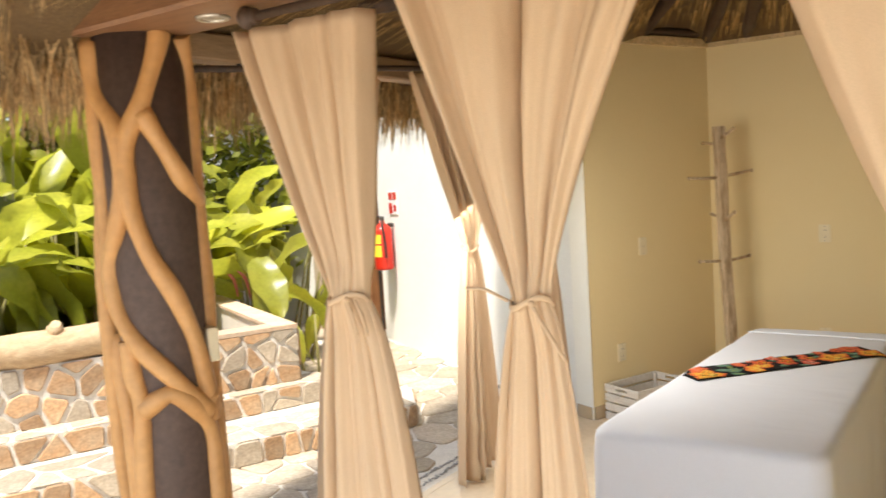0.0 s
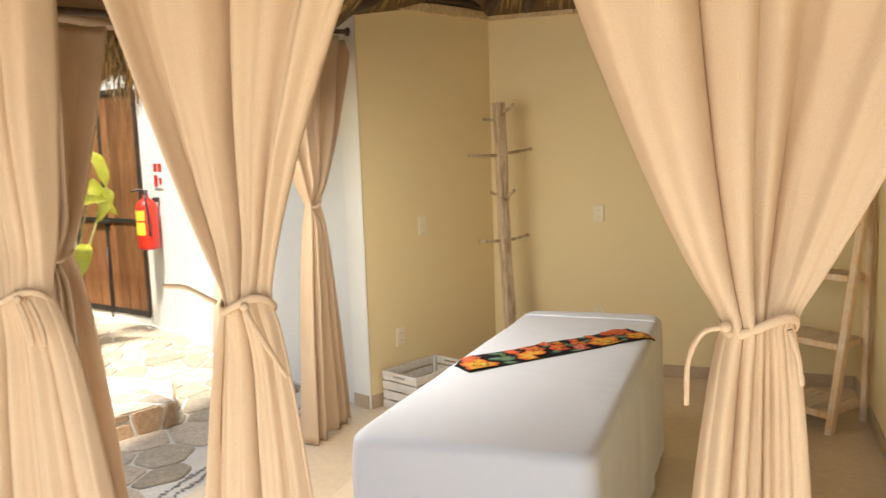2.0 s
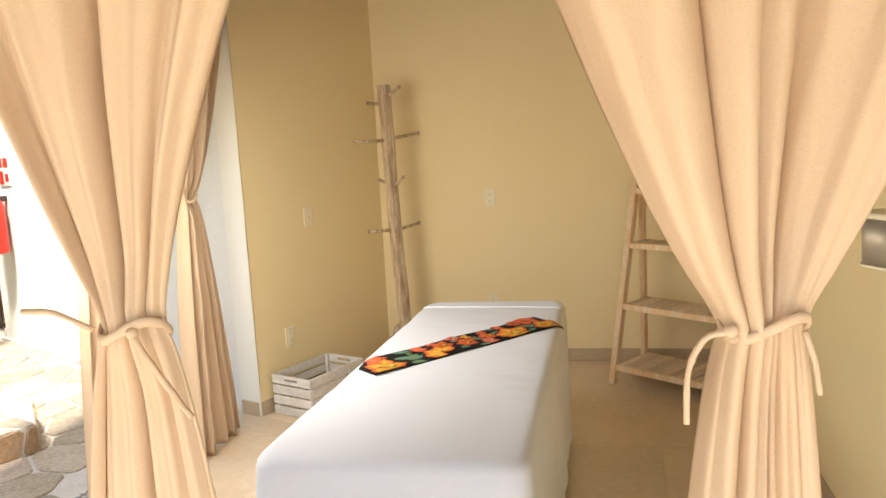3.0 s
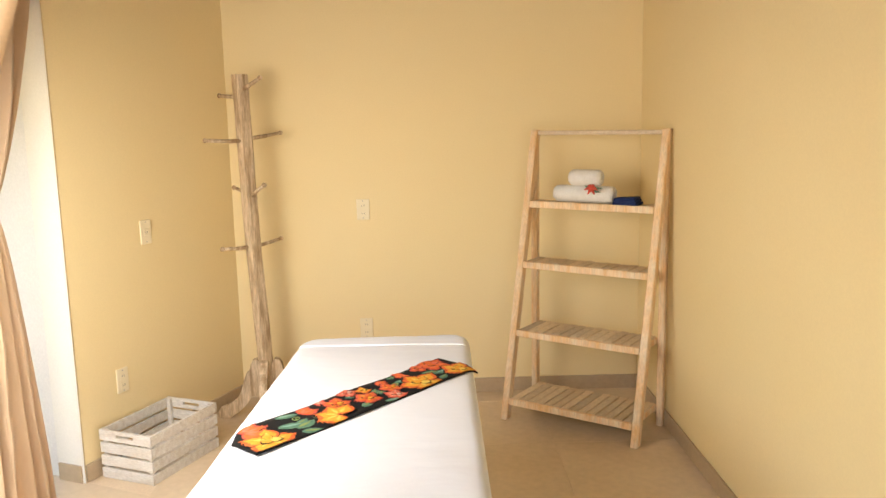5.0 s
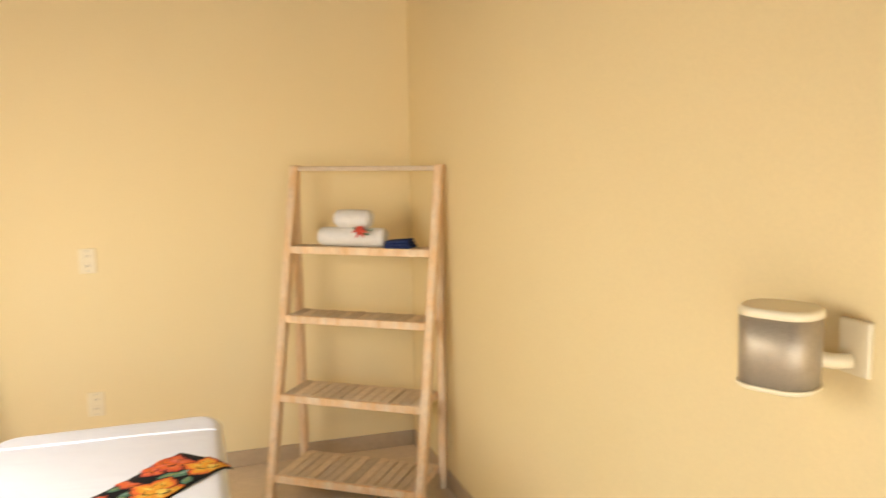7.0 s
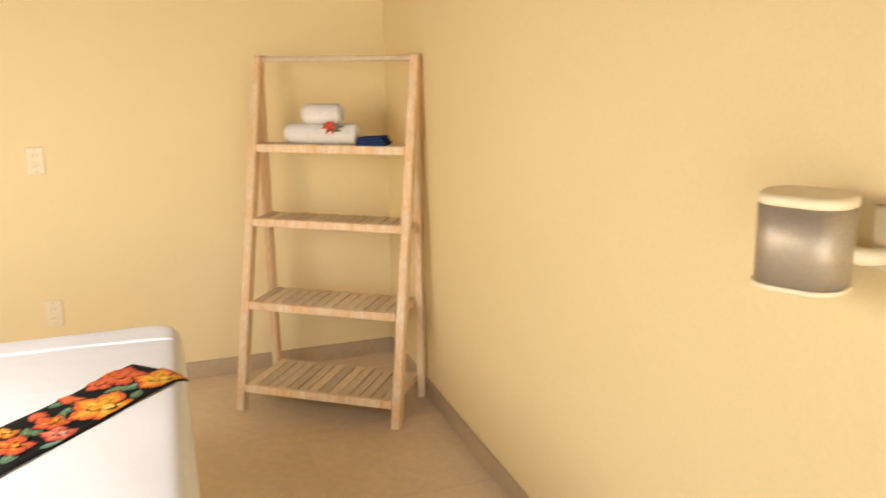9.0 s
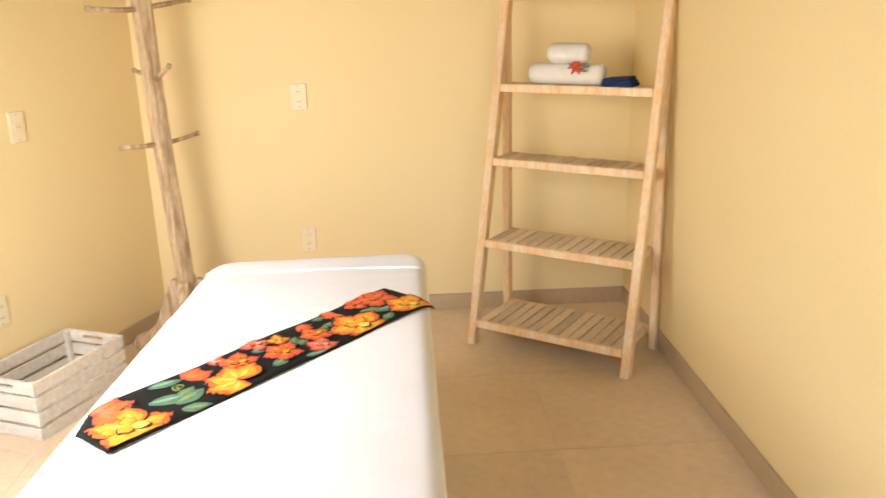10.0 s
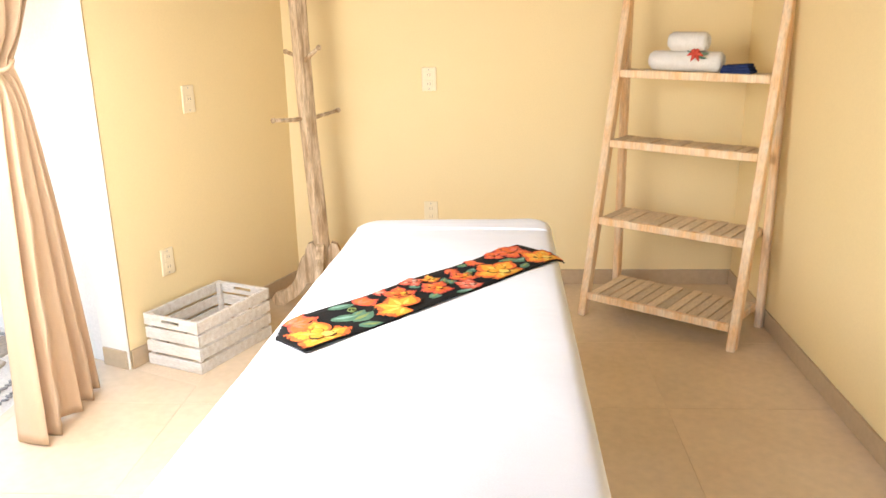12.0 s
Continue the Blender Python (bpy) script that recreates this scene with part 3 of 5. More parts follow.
X, Y = (1, 0), (0, -1)
curtain((0.012, -4.06, 1.295), X, 2.10, -0.36, 0.36, -0.20, 0.19, 0.03, 4, 1,
        [[(0.02, 0, 0), (0.05, 0.01, -0.04), (0.075, 0.0, -0.09), (0.10, 0.0, -0.125)], [(-0.04, 0, 0.005), (-0.10, 0.0, 0.03), (-0.16, -0.01, 0.03)]],
        "beige linen curtain panel tied at mid height by the entrance", bow=(1.0, 1.32))
curtain((0.890, -4.07, 1.30), X, 2.10, -0.385, 0.43, -0.16, 0.13, 0.03, 4, 2,
        [[(-0.045, 0, 0), (-0.075, 0.0, -0.01), (-0.095, 0, -0.05), (-0.098, 0, -0.12)], [(0.04, 0, 0), (0.052, 0, -0.04), (0.058, 0, -0.08)]],
        "beige linen curtain panel gathered over the bed's foot", bow=(0.78, 0.9))
curtain((-0.62, -3.98, 1.27), X, 2.06, -0.385, 0.125, -0.20, 0.27, 0.03, 4, 3,
        [[(0.03, 0, 0), (0.05, 0.0, -0.05), (0.06, 0, -0.10)], [(0.06, 0, 0), (0.085, 0, -0.05), (0.095, 0, -0.10)]],
        "beige linen curtain panel next to the vine-clad column", tie_half=0.06, bow=(1.0, 0.8))
curtain((-1.36, -3.15, 1.22), Y, 2.03, -0.28, 0.40, -0.20, 0.30, 0.02, 4, 4,
        [[(0.0, 0, 0), (0.01, 0, -0.06), (0.0, 0, -0.12)]], "beige linen curtain panel on the courtyard side")
curtain((-1.34, -2.17, 1.21), Y, 2.08, -0.30, 0.48, -0.20, 0.24, 0.02, 4, 5,
        [[(-0.03, 0, 0), (-0.06, 0, -0.05), (-0.07, 0, -0.10)]], "shaded beige linen curtain panel on the courtyard side")
curtain((-1.24, -1.54, 1.265), Y, 2.16, -0.50, 0.48, -0.26, 0.17, 0.01, 4, 6,
        [[(0.0, 0, 0), (-0.01, 0, -0.06), (-0.01, 0, -0.12)]], "beige linen curtain panel tied beside the short wall", bow=(0.8, 0.8))

# ---------------------------------------------------------------- column with vine branches
COL, COL_R = Vector((-1.52, -3.97, 0)), 0.146
column = thing("column", pose(COL.x, COL.y, 0), "dark plastered column wrapped in peeled strangler branches", "column", kind="structure")
part("shaft", tube([(0.011, 0.015, -0.02), (0.011, 0.015, 0.7), (0.011, 0.015, 1.4), (0.011, 0.015, 2.12)], [COL_R, COL_R, COL_R, COL_R], 32, 0.012, 3), M_COLUMN, column)
face = Vector((0.81, -0.59, 0)).normalized()
right = Vector((0.59, 0.81, 0)).normalized()
BRANCHES = [
    [(0.47, 2.12), (0.35, 2.05), (-0.04, 1.89), (-0.40, 1.78), (-0.46, 1.67), (-0.46, 1.56), (-0.17, 1.4), (0.31, 1.25), (0.65, 1.09), (0.81, 0.92), (0.86, 0.8)],
    [(-0.98, 2.1), (-0.95, 1.94), (-0.62, 1.82), (-0.56, 1.7), (-0.62, 1.57), (-0.80, 1.47), (-0.98, 1.36), (-0.92, 1.22), (-0.58, 1.1), (0.02, 0.99), (0.55, 0.89), (0.79, 0.83)],
    [(-0.06, 1.86), (0.36, 1.74), (0.72, 1.63), (1.0, 1.56)],
    [(0.9, 2.12), (1.0, 1.99), (1.0, 1.78), (1.0, 1.45), (1.0, 1.2), (1.0, 0.96), (0.98, 0.5), (0.98, 0.0)],
    [(-1.0, 2.12), (-1.0, 1.84), (-1.0, 1.62), (-1.0, 1.37), (-1.0, 1.24)],
    [(-0.76, 1.11), (-0.72, 0.99), (-0.61, 0.88), (-0.7, 0.58), (-0.7, 0.0)],
    [(-0.58, 0.87), (-0.22, 0.91), (0.1, 0.92), (0.52, 0.86), (0.84, 0.75), (0.86, 0.53), (0.86, 0.0)],
    [(-1.0, 1.12), (-0.96, 0.94), (-0.86, 0.78), (-0.84, 0.58), (-0.84, 0.0)],
    [(0.82, 0.9), (1.0, 0.75), (0.99, 0.53), (0.99, 0.0)],
]
for n, way in enumerate(BRANCHES):
    pts = []
    for s, z in way:
        a = math.asin(max(-1, min(1, s)))
        p = (right * math.sin(a) + face * math.cos(a)) * (COL_R + 0.004)
        shift = right * 0.018
        pts.append((p.x + shift.x, p.y + shift.y, z))
    pts = spline(pts, 6)
    ends = len(pts) - 1
    radii = [0.032 + 0.003 * math.sin(i * 0.5 + n) + 0.004 * max(0, 1 - min(i, ends - i) / 4) for i in range(len(pts))]
    part("branch", tube(pts, radii, 14, 0.008, n), M_BRANCH, column)
for n in range(5):
    a0 = math.radians(120 + n * 34)
    pts = []
    for i in range(10):
        a = a0 + 0.35 * math.sin(i * 0.9 + n)
        p = (face * math.cos(a) + right * math.sin(a)) * (COL_R + 0.012)
        pts.append((p.x, p.y, 2.1 * i / 9))
    part("branch", tube(spline(pts, 4), 0.03, 8, 0.08, n + 20), M_BRANCH, column)
tag = right * math.sin(1.25) * (COL_R + 0.03) + face * math.cos(1.25) * (COL_R + 0.03)
part("switch_box", box((-0.035, -0.02, -0.06), (0.035, 0.02, 0.06), 0.006, 2), M_PLATE, column, "small white plastic switch box",
     at=pose(tag.x, tag.y, 1.06, 0, 0, math.degrees(math.atan2(right.y, right.x)) - 70))

# ---------------------------------------------------------------- massage table, sheet, runner
BX0, BX1, BY0, BY1, BZ = -0.235, 0.522, -3.18, -1.29, 0.69
bed = thing("massage_table", pose((BX0 + BX1) / 2, (BY0 + BY1) / 2, 0), "padded massage table hidden under a white sheet", "massage table")
part("padded_top", box((-0.25, -0.88, 0.56), (0.33, 0.88, 0.655), 0.04, 3), M_SHEET, bed)
for sx in (-0.2, 0.27):
    for sy in (-0.78, 0.78):
        part("leg", box((sx - 0.025, sy - 0.025, 0), (sx + 0.025, sy + 0.025, 0.57), 0.006), M_PINE, bed)


def draped_sheet():
    bm = bmesh.new()
    runs, bend = (54, 22, 54, 22), 6
    n, loops = sum(runs) + 4 * bend, []
    corner = 0.07

    def outline(grow, r):
        """The same number of points on every side and corner, so that the rings match."""
        pts = []
        hx, hy = (BX1 - BX0) / 2 + grow, (BY1 - BY0) / 2 + grow
        r = max(r, 0.005)
        centres = [(hx - r, hy - r), (-hx + r, hy - r), (-hx + r, -hy + r), (hx - r, -hy + r)]
        for q in range(4):
            cx, cy = centres[q]
            px, py = centres[q - 1]
            a = math.pi / 2 * q
            off = (r * math.cos(a), r * math.sin(a))
            for k in range(runs[q]):
                pts.append((px + (cx - px) * k / runs[q] + off[0], py + (cy - py) * k / runs[q] + off[1]))
            for k in range(bend):
                w = a + math.pi / 2 * k / bend
                pts.append((cx + r * math.cos(w), cy + r * math.sin(w)))
        return pts

    def ring(grow, r, z, ripple=0.0):
        loop = []
        for i, (x, y) in enumerate(outline(grow, r)):
            a = 2 * math.pi * i / n
            d = Vector((x, y)).normalized() * ripple * (math.sin(a * 11) * 0.5 + math.sin(a * 23 + 1) * 0.35 + noise.noise((x * 5, y * 5, z * 2)))
            flat = min(1.0, max(0.0, (0.25 + grow) / 0.1))
            dz = (0.004 * noise.noise((x * 6, y * 6, 4)) + 0.001 * noise.noise((x * 2, y * 9, 9))) * flat
            if y > 0.82 and z > 0.60:
                dz += 0.010 * (y - 0.82) / 0.12
            far, side = (y + 0.9) / 1.8, min(max(0.5 - x / 0.74, 0), 1)
            taper = side * (-0.032 + 0.105 * far) + (1 - side) * (-0.022 + 0.018 * far)
            loop.append(bm.verts.new((x + d.x + taper, y + d.y, z + dz)))
        loops.append(loop)

    ring(0.012, corner, 0.035, 0.020)
    for k in range(1, 9):
        z = 0.035 + (BZ - 0.07) * k / 9
        ring(0.010 - 0.006 * k / 9, corner, z, 0.018 * (1 - k / 9) ** 1.2)
    for a in (0, 22, 45, 68, 90):
        w = math.radians(a)
        ring(-0.035 + 0.035 * math.cos(w), corner, BZ - 0.035 + 0.035 * math.sin(w))
    for inset in (0.055, 0.075, 0.10, 0.13, 0.16, 0.19, 0.22, 0.26, 0.30, 0.34):
        ring(-inset, max(corner - inset * 0.5, 0.01), BZ + 0.0015 * min(inset / 0.1, 1))
    for a, b in zip(loops, loops[1:]):
        for i in range(n):
            bm.faces.new((a[i], a[(i + 1) % n], b[(i + 1) % n], b[i])).smooth = True
    bm.faces.new(loops[-1]).smooth = True
    return bm


sheet = tagged(part("bed_sheet", draped_sheet(), M_SHEET, at=pose((BX0 + BX1) / 2, (BY0 + BY1) / 2, 0)),
               "smooth white fitted sheet draped over the massage table", "sheet")

hem = [(-0.325, 0.816, BZ - 0.004), (-0.295, 0.818, BZ + 0.003), (0.0, 0.812, BZ + 0.004), (0.30, 0.802, BZ + 0.003), (0.355, 0.800, BZ - 0.006)]
part("hem", tube([(x + 0.035 * (0.5 - x / 0.74), y, z) for x, y, z in spline(hem, 5)], 0.0042, 8, 0.1, 3), M_SHEET, sheet, "raised hem seam across the sheet")

# embroidered runner, laid slantwise
RA, RB = Vector((-0.166, -2.396, 0)), Vector((0.455, -1.695, 0))
run_dir = (RB - RA).normalized()
run_out = Vector((run_dir.y, -run_dir.x, 0))
RUN_LEN, RUN_HALF = (RB - RA).length + 0.012, 0.092


def runner_point(s, v, lift=0.0):
    """s along the runner from its low end, v across it; the ends fall over the bed's edges."""
    p = RA + run_dir * (s - 0.006) + run_out * v
    over = max(BX0 + 0.065 - p.x, p.x - (BX1 - 0.035), 0)
    z = BZ + 0.006 + lift
    if over > 0:
        bend = min(over, 0.045)
        z -= bend ** 2 / 0.09 + max(over - 0.045, 0) * 1.0
        p.x = min(max(p.x, BX0 + 0.02 - lift), BX1 + 0.012 + lift)
    return Vector((p.x, p.y, z + 0.002 * math.sin(s * 17 + v * 9)))


runner = thing("table_runner", pose(0, 0, 0), "black cloth runner embroidered with bright orange and yellow flowers", "table runner")
bm = bmesh.new()
grid = [[bm.verts.new(runner_point(RUN_LEN * i / 60, RUN_HALF * (2 * j / 10 - 1))) for j in range(11)] for i in range(61)]
for i in range(60):
    for j in range(10):
        bm.faces.new((grid[i][j], grid[i][j + 1], grid[i + 1][j + 1], grid[i + 1][j])).smooth = True
cloth = part("cloth", bm, M_BLACK_CLOTH, runner)
cloth.modifiers.new("thickness", "SOLIDIFY").thickness = 0.003


def petal(parent, name, s, v, ang, length, width, mat, lift):
    """One embroidered petal or leaf: a raised pointed oval that follows the cloth."""
    bm = bmesh.new()
    ca, sa = math.cos(ang), math.sin(ang)
    left_edge, right_edge, spine = [], [], []
    for k in range(9):
        q = k / 8
        w = width * math.sin(math.pi * min(q * 0.94 + 0.05, 1)) ** 0.8
        for line, side, h in ((left_edge, 1, 0.0), (spine, 0, 0.0022), (right_edge, -1, 0.0)):
            a, b = s + ca * q * length - sa * w * side, v + sa * q * length + ca * w * side
            a, b = min(max(a, 0.004), RUN_LEN - 0.004), min(max(b, -RUN_HALF + 0.003), RUN_HALF - 0.003)
            line.append(bm.verts.new(runner_point(a, b, lift + h)))
    for k in range(8):
        bm.faces.new((left_edge[k], spine[k], spine[k + 1], left_edge[k + 1])).smooth = True
        bm.faces.new((spine[k], right_edge[k], right_edge[k + 1], spine[k + 1])).smooth = True
    part(name, bm, mat, parent)


def blossom(s, v, r, mats, turn=0.0, spread=6.28, count=5):
    """A rose of broad overlapping petals, each shaded from a dark rim to a pale heart; spread under a full turn makes a bud."""
    rim, body, heart = mats
    for k in range(count):
        a, lift = turn + spread * k / count, 0.0016 + 0.0009 * k
        petal(runner, "stitched_edge", s, v, a, r * 1.06, r * 0.47, M_BLACK_CLOTH, lift)
        petal(runner, "petal", s, v, a, r, r * 0.42, rim, lift + 0.0004)
        petal(runner, "petal", s + 0.06 * r * math.cos(a), v + 0.06 * r * math.sin(a), a, r * 0.80, r * 0.32, body, lift + 0.0009)
        petal(runner, "petal", s + 0.10 * r * math.cos(a), v + 0.10 * r * math.sin(a), a, r * 0.50, r * 0.17, heart, lift + 0.0013)
    if spread > 6:
        for k in range(3):
            a, lift = turn + 0.6 + 2 * math.pi * k / 3, 0.0068 + 0.0006 * k
            petal(runner, "stitched_edge", s, v, a, r * 0.45, r * 0.20, M_BLACK_CLOTH, lift)
            petal(runner, "petal", s, v, a, r * 0.42, r * 0.18, body if k else heart, lift + 0.0004)


def tendril(s, v, r, turn):
    """A pale stitched curl."""
    pts = []
    for k in range(22):
        a, q = turn + k * 0.42, r * (1 - k / 26)
        p = runner_point(min(max(s + q * math.cos(a), 0.01), RUN_LEN - 0.01), min(max(v + q * math.sin(a), 0.008 - RUN_HALF), RUN_HALF - 0.008), 0.0025)
        pts.append(p)
    part("tendril", tube(pts, 0.0016, 5), M_FL_LIME, runner)


YEL, ORA = (M_FL_ORANGE, M_FL_YELLOW, M_FL_GOLD), (M_FL_RED, M_FL_ORANGE, M_FL_YELLOW)
RED, PNK = (M_FL_RED, M_FL_ORANGE, M_FL_PINK), (M_FL_RED, M_FL_PINK, M_FL_PALE)
# along and across the runner, size, threads, turn, spread, petals
FLOWERS = [
    (0.075, 0.050, 0.085, YEL, 0.1, 6.28, 5), (0.060, -0.050, 0.080, RED, -0.6, 2.6, 4), (0.265, -0.050, 0.062, RED, -0.5, 1.4, 2),
    (0.330, 0.052, 0.080, YEL, 2.4, 4.2, 5), (0.385, -0.022, 0.050, ORA, 0.3, 6.28, 5), (0.480, 0.018, 0.050, ORA, 0.8, 6.28, 5),
    (0.345, -0.075, 0.045, PNK, -0.3, 1.6, 2), (0.470, -0.068, 0.040, PNK, 0.2, 6.28, 4), (0.520, -0.045, 0.030, YEL, 0.4, 6.28, 4),
    (0.565, 0.060, 0.042, PNK, 0.4, 6.28, 5), (0.600, 0.000, 0.045, ORA, -0.4, 6.28, 5), (0.600, -0.068, 0.042, RED, 0.2, 1.8, 3),
    (0.705, 0.045, 0.085, YEL, 0.9, 6.28, 5), (0.725, -0.062, 0.042, RED, 2.0, 3.0, 3), (0.800, -0.060, 0.040, RED, 0.0, 6.28, 4),
    (0.860, -0.050, 0.070, RED, -0.4, 6.28, 5), (0.885, 0.055, 0.070, YEL, 0.6, 6.28, 5),
]
for s, v, r, mats, turn, spread, count in FLOWERS:
    blossom(s, v, r, mats, turn, spread, count)
LEAVES_SEWN = [
    (0.150, -0.010, 0.3, 0.085, 0.022), (0.185, 0.030, -0.2, 0.080, 0.024), (0.180, 0.060, 0.5, 0.060, 0.020), (0.190, -0.075, 0.2, 0.075, 0.016),
    (0.255, -0.010, 2.8, 0.055, 0.014), (0.420, 0.060, -0.3, 0.060, 0.016), (0.440, -0.045, 0.4, 0.045, 0.013), (0.540, 0.020, -0.8, 0.050, 0.013),
    (0.560, -0.030, 2.4, 0.045, 0.012), (0.650, -0.030, 0.3, 0.060, 0.015), (0.660, -0.078, 0.2, 0.045, 0.012), (0.770, -0.015, 0.5, 0.080, 0.021),
    (0.800, 0.020, 0.1, 0.085, 0.022), (0.770, 0.075, -0.4, 0.050, 0.014), (0.020, 0.010, 0.6, 0.060, 0.018), (0.500, 0.075, 0.2, 0.060, 0.012),
]
for k, (s, v, turn, length, width) in enumerate(LEAVES_SEWN):
    petal(runner, "leaf", s, v, turn, length, width, M_FL_GREEN, 0.0012)
    petal(runner, "leaf", s + 0.008 * math.cos(turn), v + 0.008 * math.sin(turn), turn, length * 0.72, width * 0.5, M_FL_LIME if k % 3 else M_FL_TEAL, 0.0018)
for s, v, r, turn in ((0.290, 0.005, 0.022, 0.0), (0.640, -0.012, 0.018, 1.0), (0.235, -0.030, 0.016, 2.0), (0.530, -0.005, 0.014, 0.5)):
    tendril(s, v, r, turn)

# ---------------------------------------------------------------- ladder shelf
SH = pose(0.736, -0.45, 0, 0, 0, -35.9)
SW, LEAN, BACK, SHH = 0.713, 0.229, 0.342, 1.491
shelf = thing("ladder_shelf", SH, "limed pine ladder shelf with four slatted boards across the corner", "shelf")


def lean_y(z):
    return LEAN * z


for sx in (0.0, SW):
    bm = bmesh.new()
    add_box(bm, (sx - 0.019, -0.012, 0), (sx + 0.019, 0.034, SHH), 0.004)
    for v in bm.verts:
        v.co.y += lean_y(v.co.z)
    part("front_leg", bm, M_PINE, shelf)
    bm = bmesh.new()
    add_box(bm, (sx - 0.017, BACK - 0.018, 0), (sx + 0.017, BACK + 0.018, SHH - 0.02), 0.004)
    part("back_leg", bm, M_PINE, shelf)
part("top_rail", box((0.019, lean_y(1.47) - 0.002, 1.464), (SW - 0.019, lean_y(1.47) + 0.022, 1.486), 0.006, 2), M_SLAT, shelf)
for z in (0.112, 0.462, 0.812, 1.123):
    y0, y1 = lean_y(z) - 0.016, BACK - 0.022
    board = part("board", box((0.02, y0, z - 0.034), (SW - 0.02, y0 + 0.018, z + 0.001), 0.003), M_PINE, shelf)
    part("back_rail", box((0.02, y1, z - 0.04), (SW - 0.02, y1 + 0.018, z - 0.004), 0.003), M_PINE, board)
    for sx in (0.021, SW - 0.039):
        part("side_rail", box((sx, y0 + 0.02, z - 0.036), (sx + 0.018, y1 - 0.002, z - 0.006), 0.003), M_PINE, board)
    count = 14
    w = (SW - 0.05) / count
    slat = mesh_from(box((-w / 2 + 0.0025, y0 + 0.0185, -0.006), (w / 2 - 0.0025, y1 + 0.016, 0.006), 0.002), "slat", M_SLAT)
    for k in range(count):
        part("slat", slat, None, board, at=pose(0.025 + w * (k + 0.5), 0, z - 0.005 + 0.0012 * math.sin(k * 2.3 + z * 9)))

# towels, flower, folded cloth on the third board
TZ = 1.1262


def towel_roll(u0, u1, y, z, r, label):
    root = thing("rolled_towel", SH @ pose((u0 + u1) / 2, y, z), label, "towel", "rolled towels")
    bm = bmesh.new()
    half = (u1 - u0) / 2
    ends = [(-half, 0.8), (-half + 0.008, 0.96), (-half + 0.02, 1.0), (0, 1.015), (half - 0.02, 1.0), (half - 0.008, 0.96), (half, 0.8)]
    add_tube(bm, [(x, 0, r) for x, _ in ends], [r * q for _, q in ends], 28, 0.012, 3)
    part("roll", bm, M_TOWEL, root)
    for side in (-half - 0.001, half + 0.001):
        bm = bmesh.new()
        pts = []
        for k in range(40):
            a, q = k * 0.42, 0.1 + 0.72 * k / 40
            pts.append((side, r * q * math.cos(a), r + r * q * math.sin(a)))
        add_tube(bm, pts, 0.003, 5)
        part("coiled_edge", bm, M_TOWEL, root)
    return root


towel_roll(0.15, 0.47, 0.297, TZ - 0.002, 0.043, "white towel rolled tight, lying on the shelf board")
towel_roll(0.235, 0.40, 0.297, TZ + 0.081, 0.042, "small white towel rolled up on top of another")
flower = thing("flower", SH @ pose(0.375, 0.240, TZ + 0.068), "red artificial flower with dark green sprigs on the towels", "flower")
for k in range(6):
    a = 2 * math.pi * k / 6
    bm = bmesh.new()
    p0, p1, p2 = Vector((0, 0, 0)), Vector((math.cos(a) * 0.018, -0.008, 0.010 + math.sin(a) * 0.016)), Vector((math.cos(a) * 0.036, -0.012, math.sin(a) * 0.026))
    add_tube(bm, [p0, p1, p2], [0.003, 0.009, 0.002], 6)
    part("petal", bm, M_FL_RED, flower)
for x, z in ((0.06, 0.012), (-0.04, 0.02), (0.05, -0.01)):
    bm = bmesh.new()
    add_tube(bm, [(0, 0, 0), (x * 0.5, -0.006, z * 0.7), (x, -0.004, z)], [0.002, 0.006, 0.001], 6)
    part("leaf", bm, M_FL_GREEN, flower)
navy = bmesh.new()
for k in range(3):
    add_box(navy, (-0.065 + 0.004 * k, -0.045, 0.012 * k), (0.065 - 0.006 * k, 0.045 - 0.004 * k, 0.012 * k + 0.0125), 0.005, 2)
for v in navy.verts:
    v.co.z += 0.004 * math.sin(v.co.x * 40) * (v.co.z > 0.01)
tagged(part("folded_cloth", navy, M_NAVY, at=SH @ pose(0.545, 0.285, TZ - 0.002)), "small navy blue cloth folded beside the towels", "cloth")

# ---------------------------------------------------------------- coat rack
RK = pose(-0.515, -0.32, 0, 0, 0, -45.5)
rack = thing("coat_rack", RK, "rustic whitewashed square-post coat rack with peg arms and scroll feet", "coat rack")


def rack_axis(z):
    """Middle of the slightly crooked post at height z."""
    k = z / 1.8
    return Vector((-0.043 * k + 0.004 * math.sin(z * 5), -0.041 * k + 0.003 * math.sin(z * 4 + 1), z))


bm = bmesh.new()
rings = []
for i in range(25):
    z = 0.10 + (1.80 - 0.10) * i / 24
    c, ring = rack_axis(z), []
    for j in range(20):
        a = 2 * math.pi * (j + 0.5) / 20
        reach = 0.033 / max(abs(math.cos(a)), abs(math.sin(a)))
        reach = min(reach, 0.0425) + 0.0022 * noise.noise((math.cos(a) * 3, math.sin(a) * 3, z * 5))
        if j in (2, 7, 12, 16) and 0.3 < z < 1.72:
            reach -= 0.004 * (0.5 + 0.5 * math.sin(z * 3.7 + j))
        ring.append(bm.verts.new((c.x + reach * math.cos(a), c.y + reach * math.sin(a), z)))
    rings.append(ring)
for a, b in zip(rings, rings[1:]):
    for j in range(20):
        bm.faces.new((a[j], a[(j + 1) % 20], b[(j + 1) % 20], b[j]))
bm.faces.new(rings[0][::-1])
bm.faces.new(rings[-1])
part("post", bm, M_LIMED, rack)
